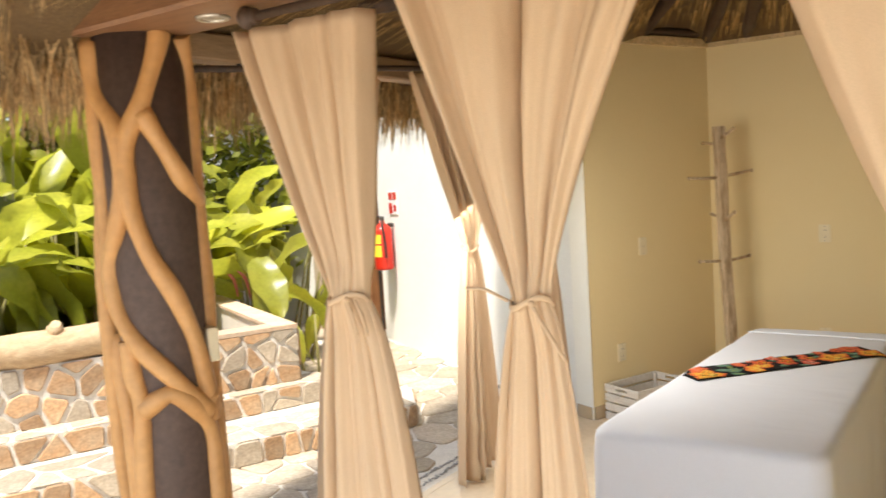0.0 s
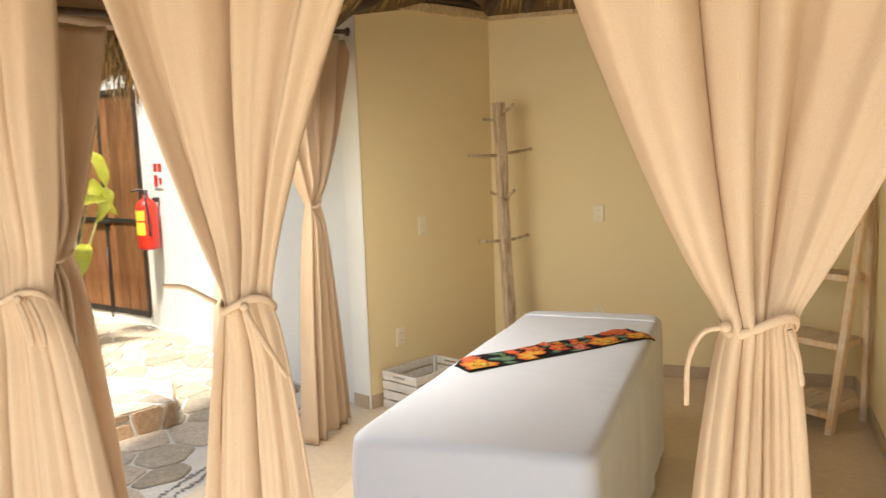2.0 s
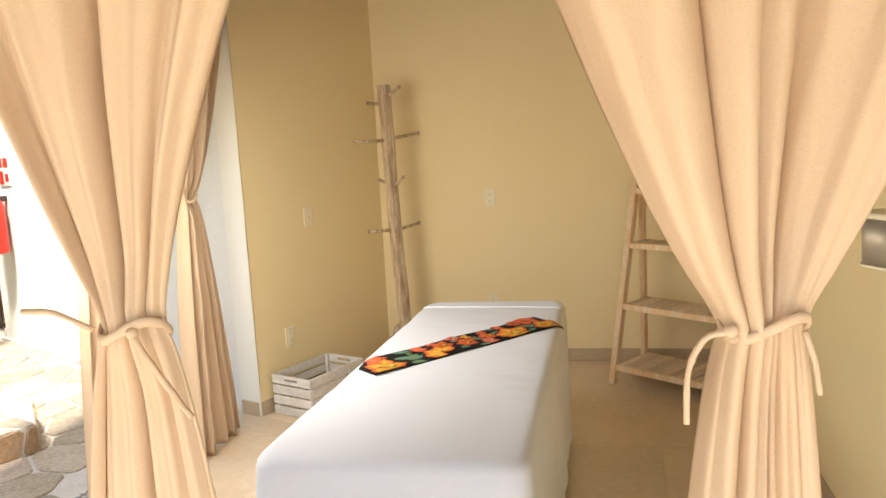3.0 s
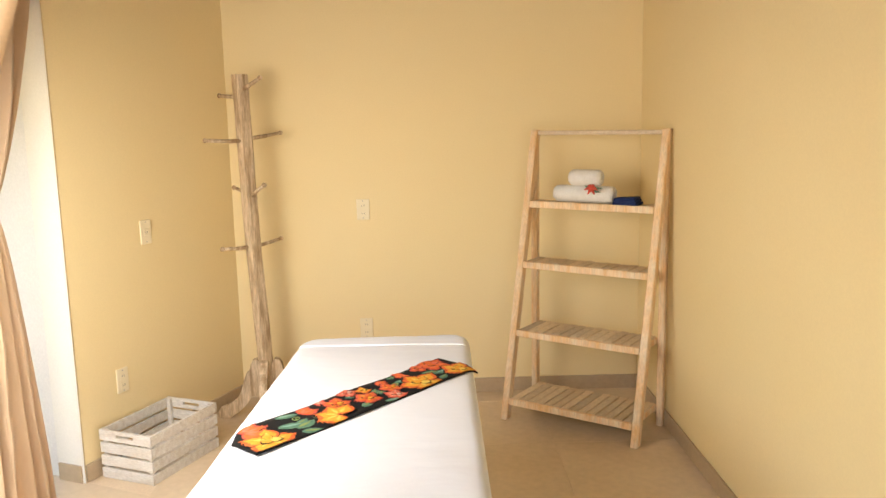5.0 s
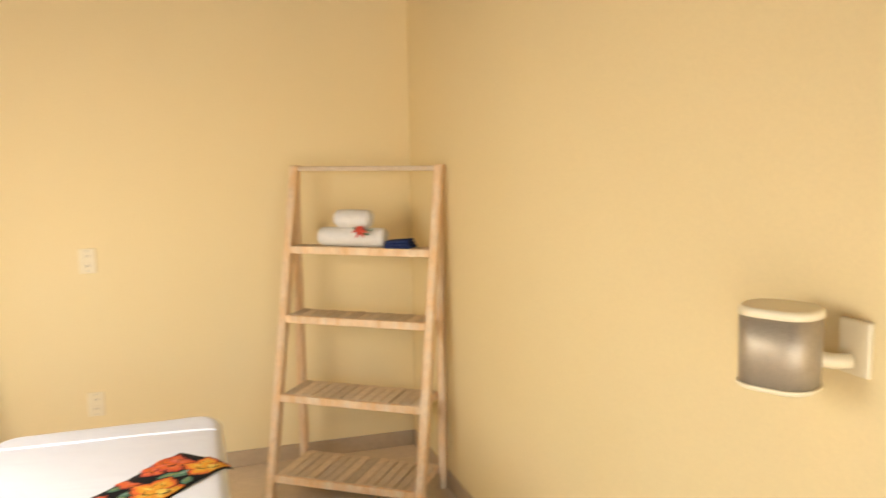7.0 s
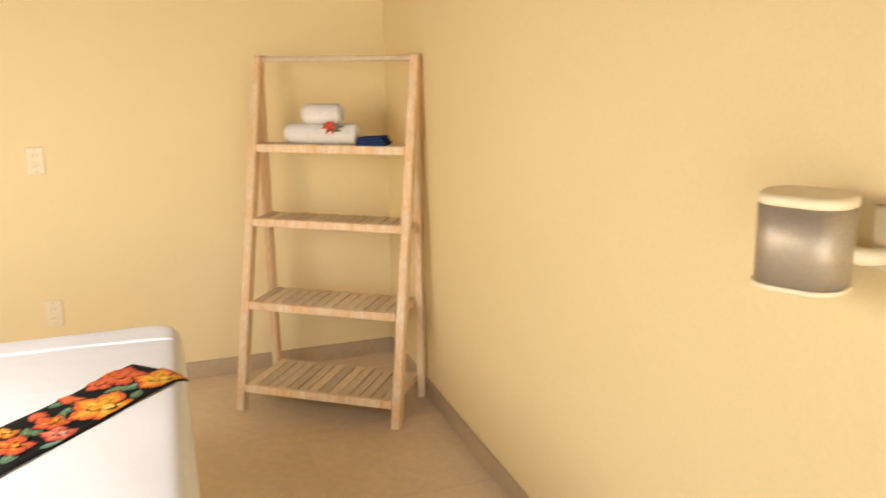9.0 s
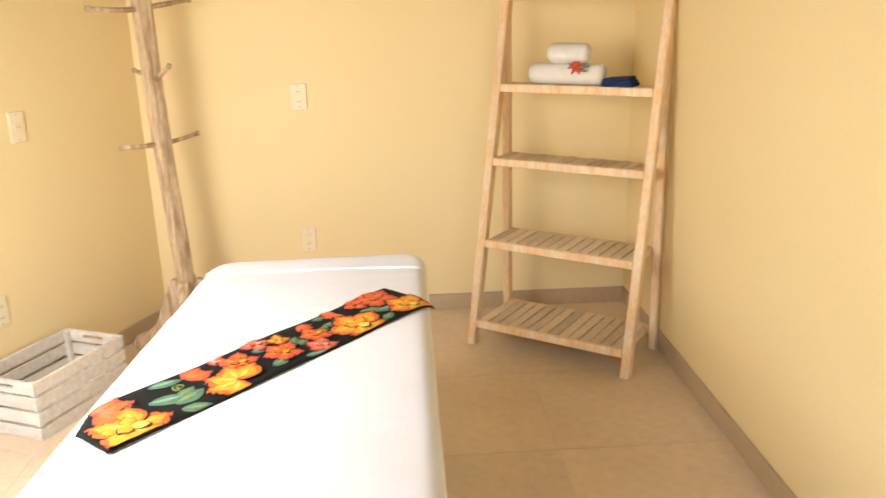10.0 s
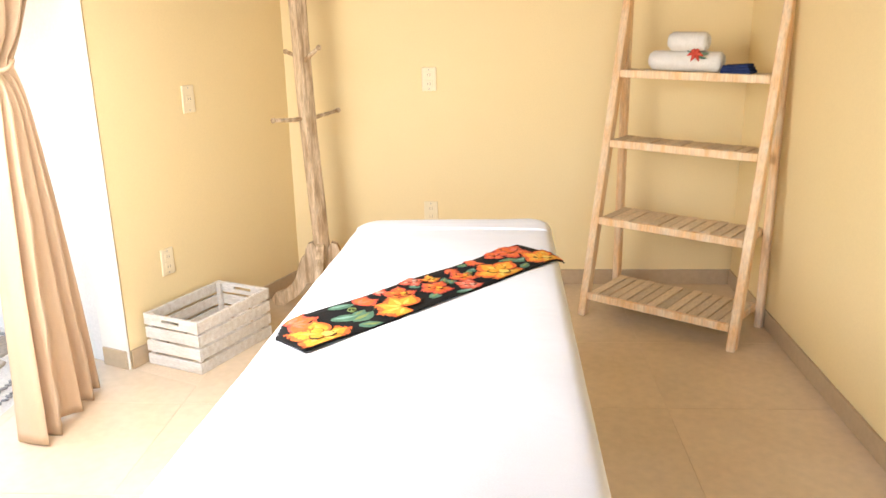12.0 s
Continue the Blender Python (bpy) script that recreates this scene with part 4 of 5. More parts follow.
# height, way out of the post, length from its middle, rise
for z, turn, reach, rise in ((1.725, 0, 0.18, 0.05), (1.690, 180, 0.21, 0.012), (1.470, -90, 0.225, 0.008), (1.480, 90, 0.216, 0.024),
                             (1.190, 0, 0.145, 0.06), (1.205, 180, 0.14, 0.02), (0.925, -90, 0.18, 0.008), (0.925, 90, 0.175, 0.022)):
    c, way = rack_axis(z), Vector((math.cos(radians(turn)), math.sin(radians(turn)), 0))
    end = c + way * reach + Vector((0, 0, rise))
    bm = bmesh.new()
    add_tube(bm, [c + way * 0.026, c.lerp(end, 0.55) + Vector((0, 0, -0.003)), end], [0.0105, 0.0095, 0.0085], 8, 0.08, int(z * 10))
    peg = part("peg", bm, M_LIMED, rack)
    bm = bmesh.new()
    bmesh.ops.create_uvsphere(bm, u_segments=8, v_segments=6, radius=0.0125)
    part("peg_tip", bm, M_LIMED, peg, at=Matrix.Translation(end), smooth=True)
foot_outline = [(0.030, 0.10), (0.030, 0.30), (0.045, 0.325), (0.070, 0.318), (0.082, 0.295), (0.088, 0.262), (0.108, 0.245), (0.124, 0.205), (0.138, 0.155), (0.165, 0.105),
                (0.215, 0.072), (0.255, 0.058), (0.268, 0.035), (0.262, 0.008), (0.240, 0.0), (0.205, 0.0), (0.190, 0.016), (0.150, 0.040), (0.115, 0.075), (0.085, 0.120), (0.060, 0.125)]
for k in range(4):
    bm = bmesh.new()
    a = [bm.verts.new((x, -0.019, z)) for x, z in foot_outline]
    b = [bm.verts.new((x, 0.019, z)) for x, z in foot_outline]
    for i in range(len(a)):
        bm.faces.new((a[i], a[(i + 1) % len(a)], b[(i + 1) % len(a)], b[i]))
    bm.faces.new(a[::-1])
    bm.faces.new(b)
    bmesh.ops.recalc_face_normals(bm, faces=bm.faces)
    part("foot", bm, M_LIMED, rack, at=pose(0, 0, 0, 0, 0, 90 * k + 45.5))

# ---------------------------------------------------------------- crate
CR, cw = wall_frame((-1.118, -1.032), (-0.875, -1.134))
CL, CH = 0.46, 0.225
crate = thing("wooden_crate", CR, "whitewashed slatted wooden crate standing empty on the floor", "crate")
for sx in (0.0, cw - 0.02):
    for sy in (0.012, CL - 0.032):
        part("corner_post", box((sx, sy, 0.004), (sx + 0.02, sy + 0.02, CH - 0.004), 0.002), M_CRATE, crate)
hs = (CH - 0.036) / 4
for k in range(4):
    z0 = 0.0 + k * (hs + 0.012)
    for sy in (0.0, CL - 0.012):
        if k == 3:
            bm = bmesh.new()
            for lo, hi in (((-0.012, sy, z0), (cw * 0.32, sy + 0.012, z0 + hs)), ((cw * 0.68, sy, z0), (cw + 0.012, sy + 0.012, z0 + hs)),
                           ((cw * 0.32, sy, z0), (cw * 0.68, sy + 0.012, z0 + hs * 0.35)), ((cw * 0.32, sy, z0 + hs * 0.68), (cw * 0.68, sy + 0.012, z0 + hs))):
                add_box(bm, lo, hi)
            part("handle_slat", bm, M_CRATE, crate)
        else:
            part("end_slat", box((-0.012, sy, z0), (cw + 0.012, sy + 0.012, z0 + hs), 0.002), M_CRATE, crate)
    for sx in (-0.012, cw):
        part("side_slat", box((sx, 0.012, z0), (sx + 0.012, CL - 0.012, z0 + hs), 0.002), M_CRATE, crate)
part("bottom", box((0, 0.012, 0.012), (cw, CL - 0.012, 0.022)), M_CRATE, crate)


# ---------------------------------------------------------------- wall plates
def wall_plate(at, label, sockets):
    root = thing("wall_plate", at, label, "wall plate", "wall plates")
    part("plate", box((-0.036, -0.008, -0.058), (0.036, 0, 0.058), 0.004, 2), M_PLATE, root)
    for z in sockets:
        face = part("insert", box((-0.018, -0.0105, z - 0.016), (0.018, -0.008, z + 0.016), 0.001), M_PLATE, root)
        for x in (-0.006, 0.006):
            part("slot", box((x - 0.0012, -0.0112, z - 0.005), (x + 0.0012, -0.0104, z + 0.006)), M_DARK_SLOT, face)
    for z in (-0.047, 0.047):
        part("screw", box((-0.003, -0.0088, z - 0.003), (0.003, -0.008, z + 0.003), 0.001), M_SPOT, root)


wall_plate(pose(0.0, -0.001, 1.07), "white double socket plate on the cream wall", (-0.022, 0.022))
wall_plate(pose(-0.004, -0.001, 0.392), "white double socket plate low on the cream wall", (-0.022, 0.022))
ml, wl = wall_frame(LEFT_END, CORNER_L)
wall_plate(ml @ pose(0.48, -0.001, 1.056), "white switch plate on the short cream wall", (0.0,))
wall_plate(ml @ pose(0.255, -0.001, 0.392), "white socket plate low on the short cream wall", (-0.022, 0.022))

# speaker on its swivel arm, on the right-hand wall
speaker = thing("wall_speaker", pose(1.432, -2.86, 1.208), "white and grey rounded wall speaker on a swivel arm", "speaker")


def rounded_ring(hx, hy, r, z, bm, n=8):
    out = []
    for q, (cx, cy) in enumerate(((hx - r, hy - r), (-hx + r, hy - r), (-hx + r, -hy + r), (hx - r, -hy + r))):
        for k in range(n):
            a = math.pi / 2 * (q + k / (n - 1))
            out.append(bm.verts.new((cx + r * math.cos(a), cy + r * math.sin(a), z)))
    return out


def rounded_block(levels):
    bm = bmesh.new()
    rings = [rounded_ring(hx, hy, r, z, bm) for hx, hy, r, z in levels]
    for a, b in zip(rings, rings[1:]):
        for i in range(len(a)):
            bm.faces.new((a[i], a[(i + 1) % len(a)], b[(i + 1) % len(a)], b[i])).smooth = True
    bm.faces.new(rings[0][::-1])
    bm.faces.new(rings[-1])
    return bm


SPT = pose(0, 0, 0, 0, 0, 28)
part("grille", rounded_block([(0.056, 0.066, 0.045, -0.066), (0.058, 0.068, 0.046, 0.056)]), M_GREY_MESH, speaker, "grey woven grille", SPT)
part("top_cap", rounded_block([(0.059, 0.069, 0.047, 0.056), (0.059, 0.069, 0.047, 0.067), (0.054, 0.064, 0.044, 0.072)]), M_PLATE, speaker, "glossy white cap", SPT)
part("base_cap", rounded_block([(0.054, 0.064, 0.044, -0.076), (0.059, 0.069, 0.047, -0.072), (0.059, 0.069, 0.047, -0.066)]), M_PLATE, speaker, "", SPT)
part("arm", tube([(0.045, -0.03, -0.020), (0.07, -0.05, -0.024), (0.10, -0.06, -0.024)], 0.014, 10), M_PLATE, speaker)
part("mount_plate", box((0.104, -0.095, -0.05), (0.115, -0.025, 0.05), 0.004, 2), M_PLATE, speaker)
wall_plate(pose(1.545, -3.06, 1.19, 0, 0, -90), "white socket plate beside the speaker mount", (0.0,))

# ---------------------------------------------------------------- courtyard: steps, planter, log
PC, PL, PLL = Vector((-2.97, -1.84)), Vector((-3.76, -3.42)), Vector((-4.55, -5.0))      # planter's front face
face_dir = (PL - PC).normalized()
face_out = Vector((-face_dir.y, face_dir.x))
PB = Vector((-4.75, -0.98))

S1A, S2A = Vector((-2.18, -1.62)), Vector((-2.80, -1.72))
S1B, S2B = PLL + face_out * 0.68, PLL + face_out * 0.30
step1 = structure("step_1", prism([tuple(S1A), tuple(S1B), tuple(PLL - face_out), (-3.4, -1.3), (-2.45, -1.3)], -0.05, 0.14), M_MORTAR, "low stone-faced courtyard step with pale top", "step")
step2 = structure("step_2", prism([tuple(S2A), tuple(S2B), tuple(PLL - face_out), (-3.5, -1.55)], 0.10, 0.28), M_MORTAR, "second stone-faced courtyard step", "step")
planter = thing("planter", pose(0, 0, 0), "fieldstone planter box with a pale brick rim", "planter", kind="structure")
depth = 0.14
part("front_wall", prism([tuple(PC), tuple(PLL), tuple(PLL - face_out * depth), tuple(PC - face_out * depth)], 0.2, 0.64), M_MORTAR, planter)
back_dir = (PB - PC).normalized()
side_in = Vector((back_dir.y, -back_dir.x)) * (1 if Vector((back_dir.y, -back_dir.x)).dot(face_dir) > 0 else -1)
part("side_wall", prism([tuple(PC), tuple(PB), tuple(PB + side_in * depth), tuple(PC + side_in * depth)], -0.02, 0.645), M_MORTAR, planter)
part("rim", prism([tuple(PC + face_out * 0.015), tuple(PC + face_dir * 0.75 + face_out * 0.015), tuple(PC + face_dir * 0.75 - face_out * 0.16), tuple(PC - face_out * 0.16)], 0.64, 0.665), M_BRICK, planter)
part("rim", prism([tuple(PC - back_dir * 0.015), tuple(PB), tuple(PB + side_in * 0.16), tuple(PC + side_in * 0.16)], 0.645, 0.668), M_BRICK, planter)
cross = PC + face_dir * 0.75
part("cross_wall", prism([tuple(cross), tuple(cross + back_dir * 1.9), tuple(cross + back_dir * 1.9 + face_dir * 0.12), tuple(cross + face_dir * 0.12)], 0.2, 0.66), M_BRICK, planter)
part("back_wall", prism([tuple(PB), tuple(PB + face_dir * 0.9), tuple(PB + face_dir * 0.9 + back_dir * 0.12), tuple(PB + back_dir * 0.12)], 0.2, 0.66), M_BRICK, planter)
part("basin_floor", prism([tuple(PC), tuple(PC + face_dir * 0.8), tuple(PB + face_dir * 0.8), tuple(PB)], 0.2, 0.34), M_BRICK, planter)
brick = mesh_from(box((0.003, -0.008, 0.003), (0.187, 0.0, 0.052), 0.003), "brick", M_BRICK)
for a, way, length in ((cross, back_dir, 1.8), (PB + face_dir * 0.02, face_dir, 0.72)):
    side = Vector((way.y, -way.x))
    if side.dot(PC + face_dir * 0.3 + back_dir * 0.4 - a) > 0:
        turn, start = math.degrees(math.atan2(way.y, way.x)), a
    else:
        turn, start = math.degrees(math.atan2(-way.y, -way.x)), a + way * length
    for row in range(5):
        for k in range(int(length / 0.19)):
            along = Vector((math.cos(math.radians(turn)), math.sin(math.radians(turn)))) * (0.19 * k + 0.06 * (row % 2))
            part("brick", brick, None, planter, at=pose(start.x + along.x, start.y + along.y, 0.36 + 0.058 * row, 0, 0, turn))
structure("soil", prism([tuple(cross + face_dir * 0.06), tuple(PLL - face_out * 0.1), (-14, -7), (-14, 3), tuple(PB + back_dir * 0.05), tuple(PB + back_dir * 0.05 + face_dir * 0.8)], 0.0, 0.5), M_SOIL, "dark garden soil behind the planter wall", "soil")

log_a, log_b = PC + face_dir * 0.86 - face_out * 0.06, PLL - face_out * 0.06
log = thing("log", pose(0, 0, 0), "weathered pale log lying along the planter wall", "log")
bm = bmesh.new()
pts = [Vector((*log_a.lerp(log_b, k / 14), 0.735 + 0.012 * math.sin(k * 1.3))) for k in range(15)]
add_tube(bm, pts, [0.105 + 0.012 * math.sin(k * 2.1) for k in range(15)], 16, 0.07, 9)
part("trunk", bm, M_LOG, log)
mid = log_a.lerp(log_b, 0.22)
bm = bmesh.new()
add_tube(bm, [Vector((*mid, 0.80)), Vector((*(mid + face_out * 0.03), 0.84)), Vector((*(mid + face_out * 0.05), 0.87))], [0.05, 0.045, 0.03], 10, 0.2, 4)
part("knot_stub", bm, M_LOG, log)

# ---------------------------------------------------------------- door, extinguisher, sign
DA, DB = Vector((-4.17, 0.625)), Vector((-5.19, 0.90))
md, dw = wall_frame(DB, DA)
door = thing("door_1", md @ pose(0, 0, 0.06), "dark-stained plank gate in a black iron frame, shut", "door", kind="structure")
pw = dw / 7
plank = mesh_from(box((0.003, -0.02, 0.02), (pw - 0.003, 0.02, 2.05), 0.003), "plank", M_DOOR)
for k in range(7):
    part("plank", plank, None, door, at=pose(k * pw, 0, 0))
for lo, hi in (((0, -0.032, 0), (dw, -0.021, 0.05)), ((0, -0.032, 2.02), (dw, -0.021, 2.07)), ((0, -0.034, 0.86), (dw, -0.021, 0.90)), ((dw * 0.44, -0.033, 0.05), (dw * 0.48, -0.021, 2.02)),
               ((-0.03, -0.032, 0), (0.02, -0.021, 2.07)), ((dw - 0.03, -0.032, 0), (dw + 0.005, -0.0215, 2.07))):
    part("iron_bar", box(lo, hi, 0.002), M_IRON, door)
part("bolt", tube([(dw * 0.46, -0.045, -0.05), (dw * 0.46, -0.045, 0.3), (dw * 0.46, -0.045, 0.62)], 0.009, 8), M_IRON, door)
latch = part("latch", box((dw * 0.28, -0.05, 0.84), (dw * 0.52, -0.034, 0.875), 0.004), M_IRON, door)
part("padlock", box((dw * 0.36, -0.062, 0.895), (dw * 0.40, -0.04, 0.955), 0.006, 2), M_SPOT, door)
structure("door_sill", box((-0.1, -0.02, -0.1), (dw, 0.2, 0.055), 0.004), M_WHITE_WALL, "white door sill", "sill", at=md)
structure("wall_gate", box((-4.0, 0.03, -0.1), (dw + 0.12, 0.2, 3.0)), M_WHITE_WALL, "white wall behind the gate", "wall", at=md)
structure("gate_post", box((-0.16, -0.05, -0.05), (-0.035, 0.03, 2.2), 0.01), M_PALE_BEAM, "pale timber post beside the gate", "post", at=md)

mw, ww = wall_frame(COURT_TO, COURT_FROM)
ext = thing("fire_extinguisher", mw @ pose(0.36, -0.115, 0.73), "red fire extinguisher with a yellow label hung on the wall", "extinguisher")
prof = [(0.0, 0.06), (0.01, 0.085), (0.03, 0.09), (0.36, 0.09), (0.40, 0.078), (0.43, 0.045), (0.445, 0.025), (0.47, 0.022)]
bm = bmesh.new()
add_tube(bm, [(0, 0, z) for z, _ in prof], [r for _, r in prof], 24)
part("cylinder", bm, M_RED, ext)
bm = bmesh.new()
for z0, z1 in ((0.13, 0.24), (0.255, 0.34)):
    seg = [(-2.6 + 2.0 * k / 12) for k in range(13)]
    a = [bm.verts.new((0.092 * math.cos(w), 0.092 * math.sin(w), z0)) for w in seg]
    b = [bm.verts.new((0.092 * math.cos(w), 0.092 * math.sin(w), z1)) for w in seg]
    for k in range(12):
        bm.faces.new((a[k], a[k + 1], b[k + 1], b[k]))
part("label", bm, M_YELLOW, ext, "yellow instruction label")
part("valve", tube([(0, 0, 0.46), (0, 0, 0.49), (0, 0, 0.51)], [0.02, 0.024, 0.018], 10), M_IRON, ext)
part("handle", tube(spline([(0, 0, 0.50), (-0.03, -0.05, 0.515), (-0.05, -0.10, 0.50)], 4), 0.009, 6), M_IRON, ext)
part("hose", tube(spline([(0.02, 0, 0.49), (0.09, -0.04, 0.45), (0.11, -0.03, 0.30), (0.10, -0.02, 0.12)], 5), 0.011, 8), M_IRON, ext)
part("wall_hook", box((-0.02, 0.06, 0.40), (0.02, 0.112, 0.44), 0.003), M_IRON, ext)
sign = thing("extinguisher_sign", mw @ pose(0.40, -0.006, 1.36), "small red and white fire extinguisher sign", "sign")
part("panel", box((-0.10, -0.004, -0.11), (0.10, 0.004, 0.11), 0.002), M_SIGN, sign)
for lo, hi in (((-0.09, -0.006, 0.03), (-0.01, -0.0045, 0.10)), ((0.01, -0.006, 0.03), (0.09, -0.0045, 0.10)), ((-0.09, -0.006, -0.10), (-0.01, -0.0045, 0.0)),
               ((0.02, -0.006, -0.08), (0.08, -0.0045, -0.02))):
    part("red_mark", box(lo, hi), M_RED, sign)


# ---------------------------------------------------------------- planting
def leaf_mesh(length, width, droop, seed):
    """A broad blade with a channelled midrib, wavy edge and drooping tip, growing along +y."""
    rnd = random.Random(seed)
    bm = bmesh.new()
    rows = []
    for k in range(11):
        q = k / 10
        w = width * (math.sin(math.pi * min(0.04 + q * 0.96, 1)) ** 0.65) * (1 - 0.25 * q)
        y, z = length * q * math.cos(droop * q * 0.6), -length * droop * q * q * 0.55
        row = []
        for side in (-1, -0.5, 0, 0.5, 1):
            wave = 0.02 * math.sin(q * 14 + side * 2 + seed) * abs(side)
            row.append(bm.verts.new((w * side, y + (rnd.uniform(-0.01, 0.01) if abs(side) == 1 else 0), z + 0.30 * w * abs(side) + wave)))
        rows.append(row)
    for a, b in zip(rows, rows[1:]):
        for i in range(4):
            bm.faces.new((a[i], a[i + 1], b[i + 1], b[i])).smooth = True
    return mesh_from(bm, "leaf", M_LEAF)


LEAVES = [leaf_mesh(l, w, d, s) for s, (l, w, d) in enumerate([(0.62, 0.125, 0.7), (0.75, 0.135, 1.0), (0.5, 0.12, 0.5), (0.68, 0.115, 1.3), (0.56, 0.13, 0.9), (0.8, 0.115, 0.8)])]


def broadleaf(x, y, z, height, count, seed, label, bract=False, lean=None, sizes=(0.9, 1.5)):
    rnd = random.Random(seed)
    root = thing("broadleaf_plant", pose(x, y, z, 0, 0, 0 if lean else rnd.uniform(0, 360)), label, "plant", "broad-leaved garden plants")
    for k in range(count):
        a = 2.4 * k + rnd.uniform(-0.4, 0.4)
        h = height * rnd.uniform(0.35, 1.0)
        foot = Vector((rnd.uniform(-0.12, 0.12), rnd.uniform(-0.12, 0.12), 0))
        head = foot + Vector((math.cos(a), math.sin(a), 0)) * rnd.uniform(0.05, 0.22) + Vector((0, 0, h))
        if lean:
            a = math.atan2(lean[1], lean[0]) + rnd.uniform(-0.5, 0.5)
            head = foot + Vector((math.cos(a), math.sin(a), 0)) * math.hypot(*lean) * rnd.uniform(0.6, 1.1) + Vector((0, 0, h))
        part("stalk", tube([foot, (foot + head) / 2 + Vector((0, 0, 0.03)), head], [0.014, 0.011, 0.007], 6), M_STALK, root)
        size = rnd.uniform(*sizes)
        if lean:
            a += rnd.uniform(-2.2, -0.9)
        tilt = rnd.choice((rnd.uniform(35, 75), rnd.uniform(-35, 40), rnd.uniform(-60, -10))) if not lean else rnd.uniform(-60, -20)
        part("leaf", rnd.choice(LEAVES), None, root, at=Matrix.Translation(head) @ pose(0, 0, 0, tilt, rnd.uniform(-40, 40), math.degrees(a) - 90) @ Matrix.Scale(size, 4))
    if bract:
        for k in range(3):
            bm = tube(spline([(0.1 * k - 0.1, 0.05, 0.2), (0.1 * k - 0.08, 0.08, 0.38), (0.1 * k - 0.02, 0.12, 0.46)], 3), [0.006, 0.01, 0.014, 0.016, 0.014, 0.01, 0.004], 6)
            part("bract", bm, M_BRACT, root)
    return root


rnd = random.Random(77)
spots = []
for k in range(44):
    row = k % 4
    s = (k // 4 + rnd.uniform(0.1, 0.9)) / 11
    base = Vector((-4.15, -1.15)).lerp(Vector((-5.2, -4.9)), s) + Vector((-0.92, 0.38)) * (0.15 + 0.60 * row + max(0.0, 0.4 - s) * 2.0 + rnd.uniform(-0.15, 0.15))
    broadleaf(base.x, base.y, 0.5, (0.7 + 0.47 * row + rnd.uniform(-0.15, 0.25)) * (0.70 + 0.30 * min(s * 4, 1)), 10 + row, 100 + k, "lush broad-leaved green plant catching the sun", k % 5 == 1)
for k, (x, y, h) in enumerate(((-4.3, -1.0, 0.35), (-5.15, -0.42, 0.9), (-5.5, 0.30, 1.15))):
    broadleaf(x, y, 0.45 if k < 2 else 0.0, h + 0.25, 8, 300 + k, "broad-leaved plant overhanging the gate", k == 0)

broadleaf(-4.35, -0.45, 0.0, 2.05, 8, 401, "tall plant whose broad leaves hang before the gate", lean=(0.30, 0.30), sizes=(0.42, 0.62))
broadleaf(-3.72, -1.05, 0.0, 0.62, 6, 402, "low broad-leaved plant at the planter's end", sizes=(0.40, 0.60))

# dense leaves behind, their backlit brightness put into the leaf colour
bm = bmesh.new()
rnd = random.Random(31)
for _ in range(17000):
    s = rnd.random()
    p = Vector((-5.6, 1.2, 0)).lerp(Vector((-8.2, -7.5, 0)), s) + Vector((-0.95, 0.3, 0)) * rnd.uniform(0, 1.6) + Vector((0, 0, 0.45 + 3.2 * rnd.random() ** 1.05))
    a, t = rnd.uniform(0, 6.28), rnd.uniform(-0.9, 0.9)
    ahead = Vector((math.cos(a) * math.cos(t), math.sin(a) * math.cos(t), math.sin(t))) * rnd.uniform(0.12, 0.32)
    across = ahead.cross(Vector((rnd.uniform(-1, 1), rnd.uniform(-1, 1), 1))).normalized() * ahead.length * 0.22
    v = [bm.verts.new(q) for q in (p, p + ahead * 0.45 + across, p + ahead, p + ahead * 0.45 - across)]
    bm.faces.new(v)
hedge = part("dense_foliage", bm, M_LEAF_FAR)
tagged(hedge, "dense backlit yellow-green foliage behind the planter", "foliage", kind="stuff")

# ---------------------------------------------------------------- paving and stone facings
stone_facing(step1, S1B, S1A, 0.0, 0.135, 26, 41)
stone_facing(step1, S1A, (-2.45, -1.3), 0.0, 0.135, 4, 42)
stone_facing(step2, S2B, S2A, 0.145, 0.275, 24, 43)
stone_facing(planter, PLL, PC, 0.285, 0.635, 78, 44, gap=0.026)
stone_facing(planter, PC, PB, 0.0, 0.635, 40, 45, gap=0.028)


def stone_top(parent, a, b, depth, z, count, seed):
    """Flat stones let into a tread that runs from a to b and reaches back to the left of that way."""
    d = Vector((b[0] - a[0], b[1] - a[1], 0))
    ux = d.normalized()
    m = Matrix(((ux.x, -ux.y, 0, a[0]), (ux.y, ux.x, 0, a[1]), (0, 0, 1, z), (0, 0, 0, 1)))
    rnd = random.Random(seed)
    for cell in crazy_cells(d.length, depth, count, seed, 0.024):
        part("stone", stone_piece(cell, 0.006, rnd, M_STONE), None, parent, at=m @ Matrix.Translation((cell[0], cell[1], 0)))


stone_top(step1, S1B, S1A, 0.36, 0.14, 40, 46)
stone_top(step2, S2B, S2A, 0.24, 0.28, 30, 47)


def in_court(x, y):
    px, py = x - 4.6, y - 5.2
    ahead = Vector((px, py)) - Vector(COURT_FROM)
    return px < -1.68 and ahead.x * n_court.y - ahead.y * n_court.x < -0.08


court = bpy.data.objects["pavement_bed"]
rnd = random.Random(51)
for cell in crazy_cells(3.05, 6.1, 330, 52, 0.020, in_court):
    part("flagstone", stone_piece(cell, 0.014, rnd, M_STONE), None, court, at=pose(cell[0] - 4.6, cell[1] - 5.2, -0.012))

bm = bmesh.new()
rnd = random.Random(61)


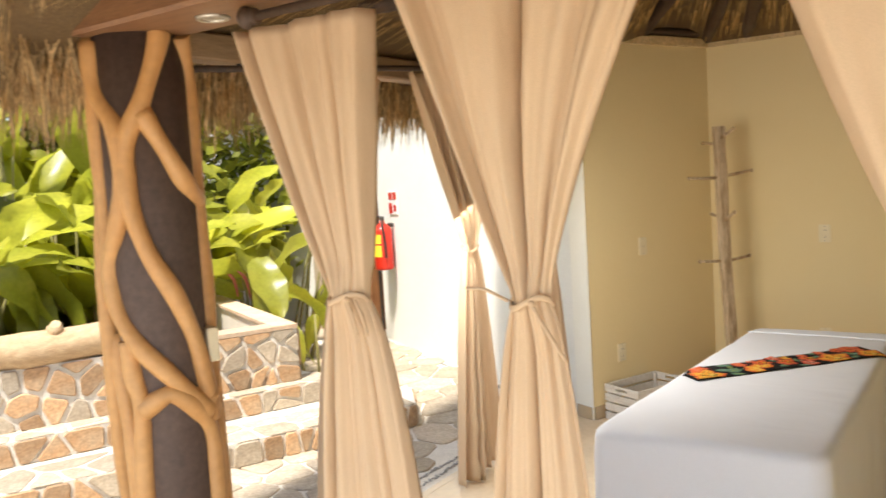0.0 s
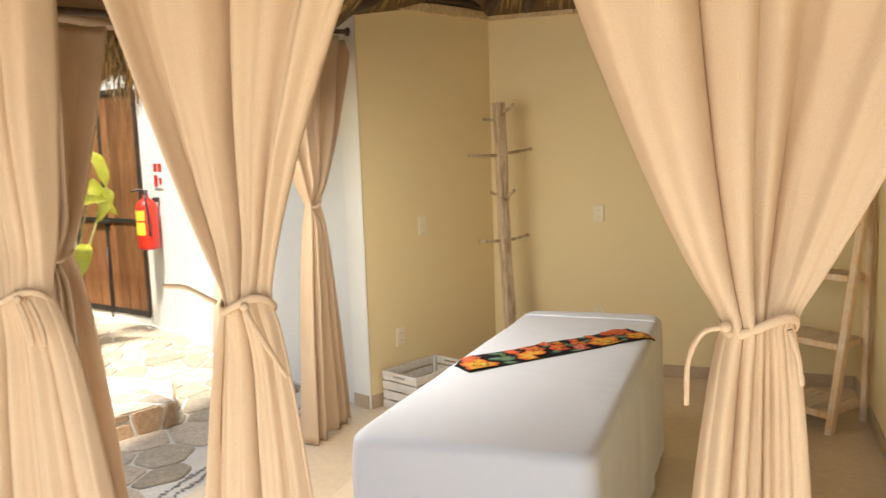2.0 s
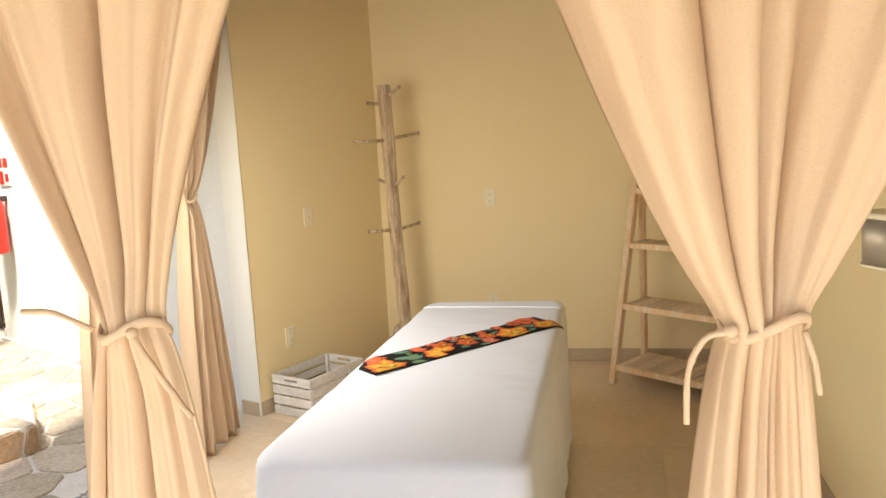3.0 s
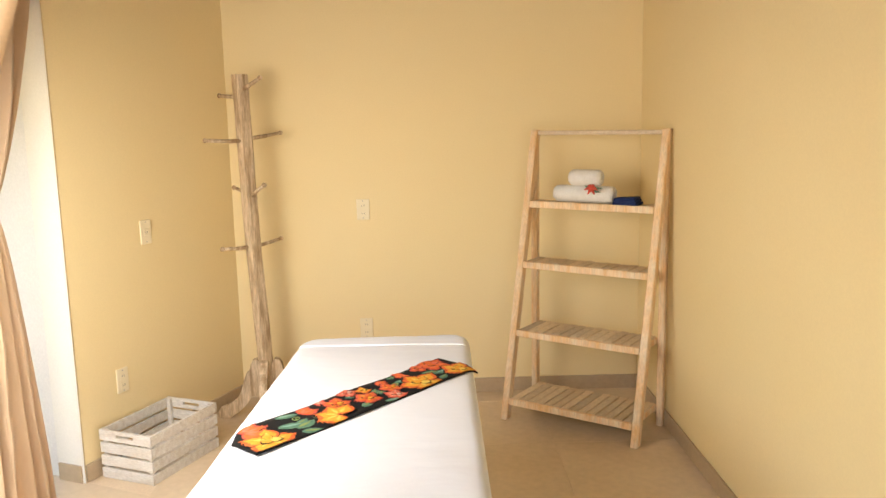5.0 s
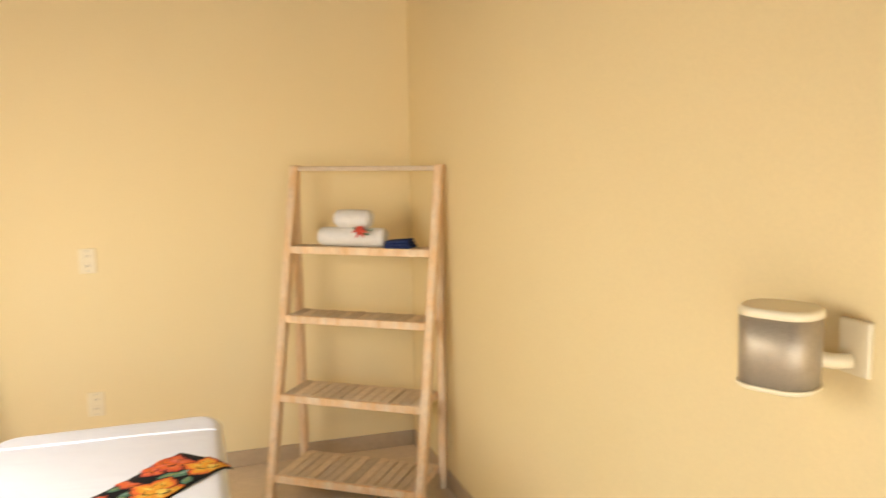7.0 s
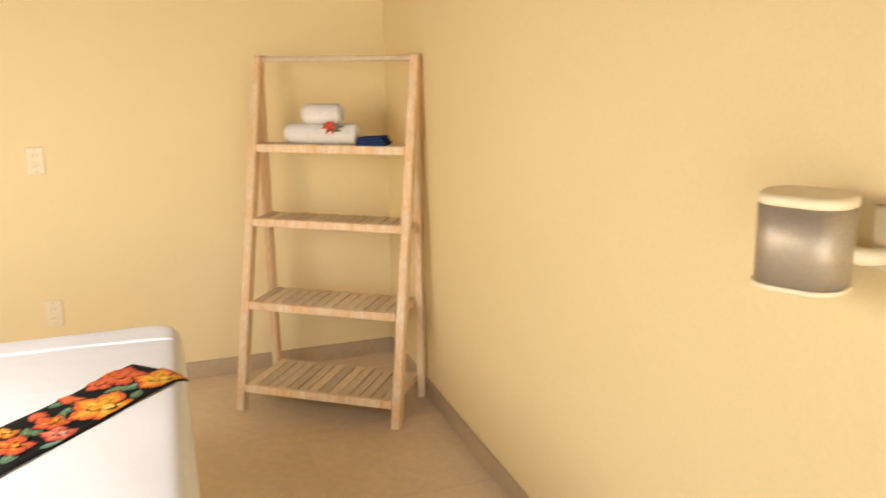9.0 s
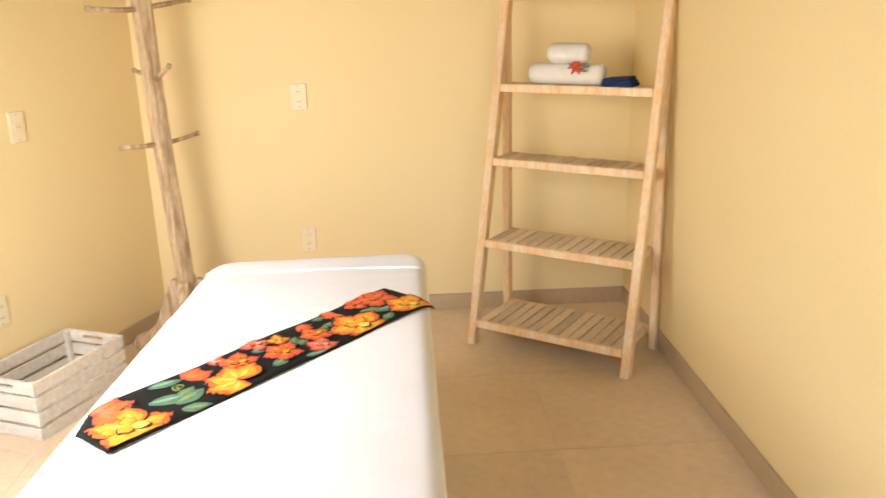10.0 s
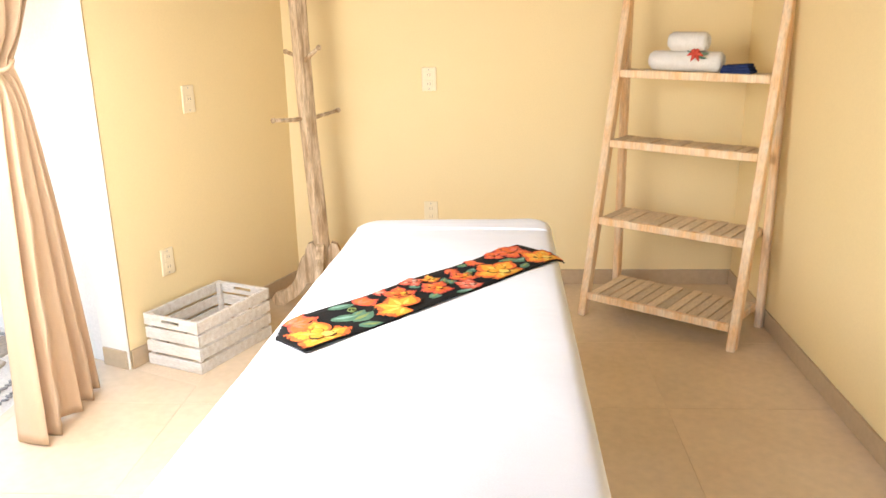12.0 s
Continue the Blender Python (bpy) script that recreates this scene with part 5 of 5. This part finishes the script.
def pebble(x, y, z, r):
    m = Matrix.Translation((x, y, z)) @ pose(0, 0, 0, 0, 0, rnd.uniform(0, 180)) @ Matrix.Diagonal((r * 1.6, r * 0.8, r * 0.5, 1))
    bmesh.ops.create_icosphere(bm, subdivisions=1, radius=1, matrix=m)


for k in range(110):
    for row in (-0.03, 0.03):
        pebble(-1.60 + row + rnd.uniform(-0.008, 0.008), -4.3 + 0.032 * k, -0.008, rnd.uniform(0.010, 0.014))
for k in range(80):
    p = Vector(COURT_FROM).lerp(Vector(COURT_TO), k / 80) + Vector((-0.491, -0.871)) * 0.05
    pebble(p.x, p.y, -0.008, rnd.uniform(0.010, 0.016))
tagged(part("pebble_border", bm, M_PEBBLE), "border of small grey pebbles set in mortar", "pebbles", kind="stuff")


# floor tiles, cut to the room's outline
def clip_poly(poly, a, b):
    """The side of poly that lies to the left of the way from a to b."""
    out = []
    side = [(b[0] - a[0]) * (p[1] - a[1]) - (b[1] - a[1]) * (p[0] - a[0]) for p in poly]
    for k in range(len(poly)):
        n = (k + 1) % len(poly)
        if side[k] >= 0:
            out.append(poly[k])
        if side[k] * side[n] < 0:
            w = side[k] / (side[k] - side[n])
            out.append((poly[k][0] + w * (poly[n][0] - poly[k][0]), poly[k][1] + w * (poly[n][1] - poly[k][1])))
    return out


for i in range(6):
    for j in range(8):
        x, y, g = 1.546 - 0.6 * (i + 1), -0.18 - 0.6 * j, 0.0012
        tile = [(x + g, y + g), (x + 0.6 - g, y + g), (x + 0.6 - g, y + 0.6 - g), (x + g, y + 0.6 - g)]
        for a, b in (((1.546, -4.35), (1.546, 0.0)), ((1.546, 0.0), (-0.72, 0.0)), ((-0.72, 0.0), (-1.18, -1.08)), ((-1.5, 0.0), (-1.5, -4.35)), ((-1.5, -4.35), (1.546, -4.35))):
            if a == (-0.72, 0.0) and y + 0.6 < -1.08:
                continue
            if a == (-0.72, 0.0) and y < -1.08 and x < -1.18:
                b = (-1.5, -0.93)
                a = (-1.18, -1.08)
            tile = clip_poly(tile, a, b) if len(tile) > 2 else []
        if len(tile) > 2:
            cx, cy = sum(p[0] for p in tile) / len(tile), sum(p[1] for p in tile) / len(tile)
            part("tile", prism([(p[0] - cx, p[1] - cy) for p in tile], -0.006, 0.0), M_TILE, floor, at=pose(cx, cy, 0))
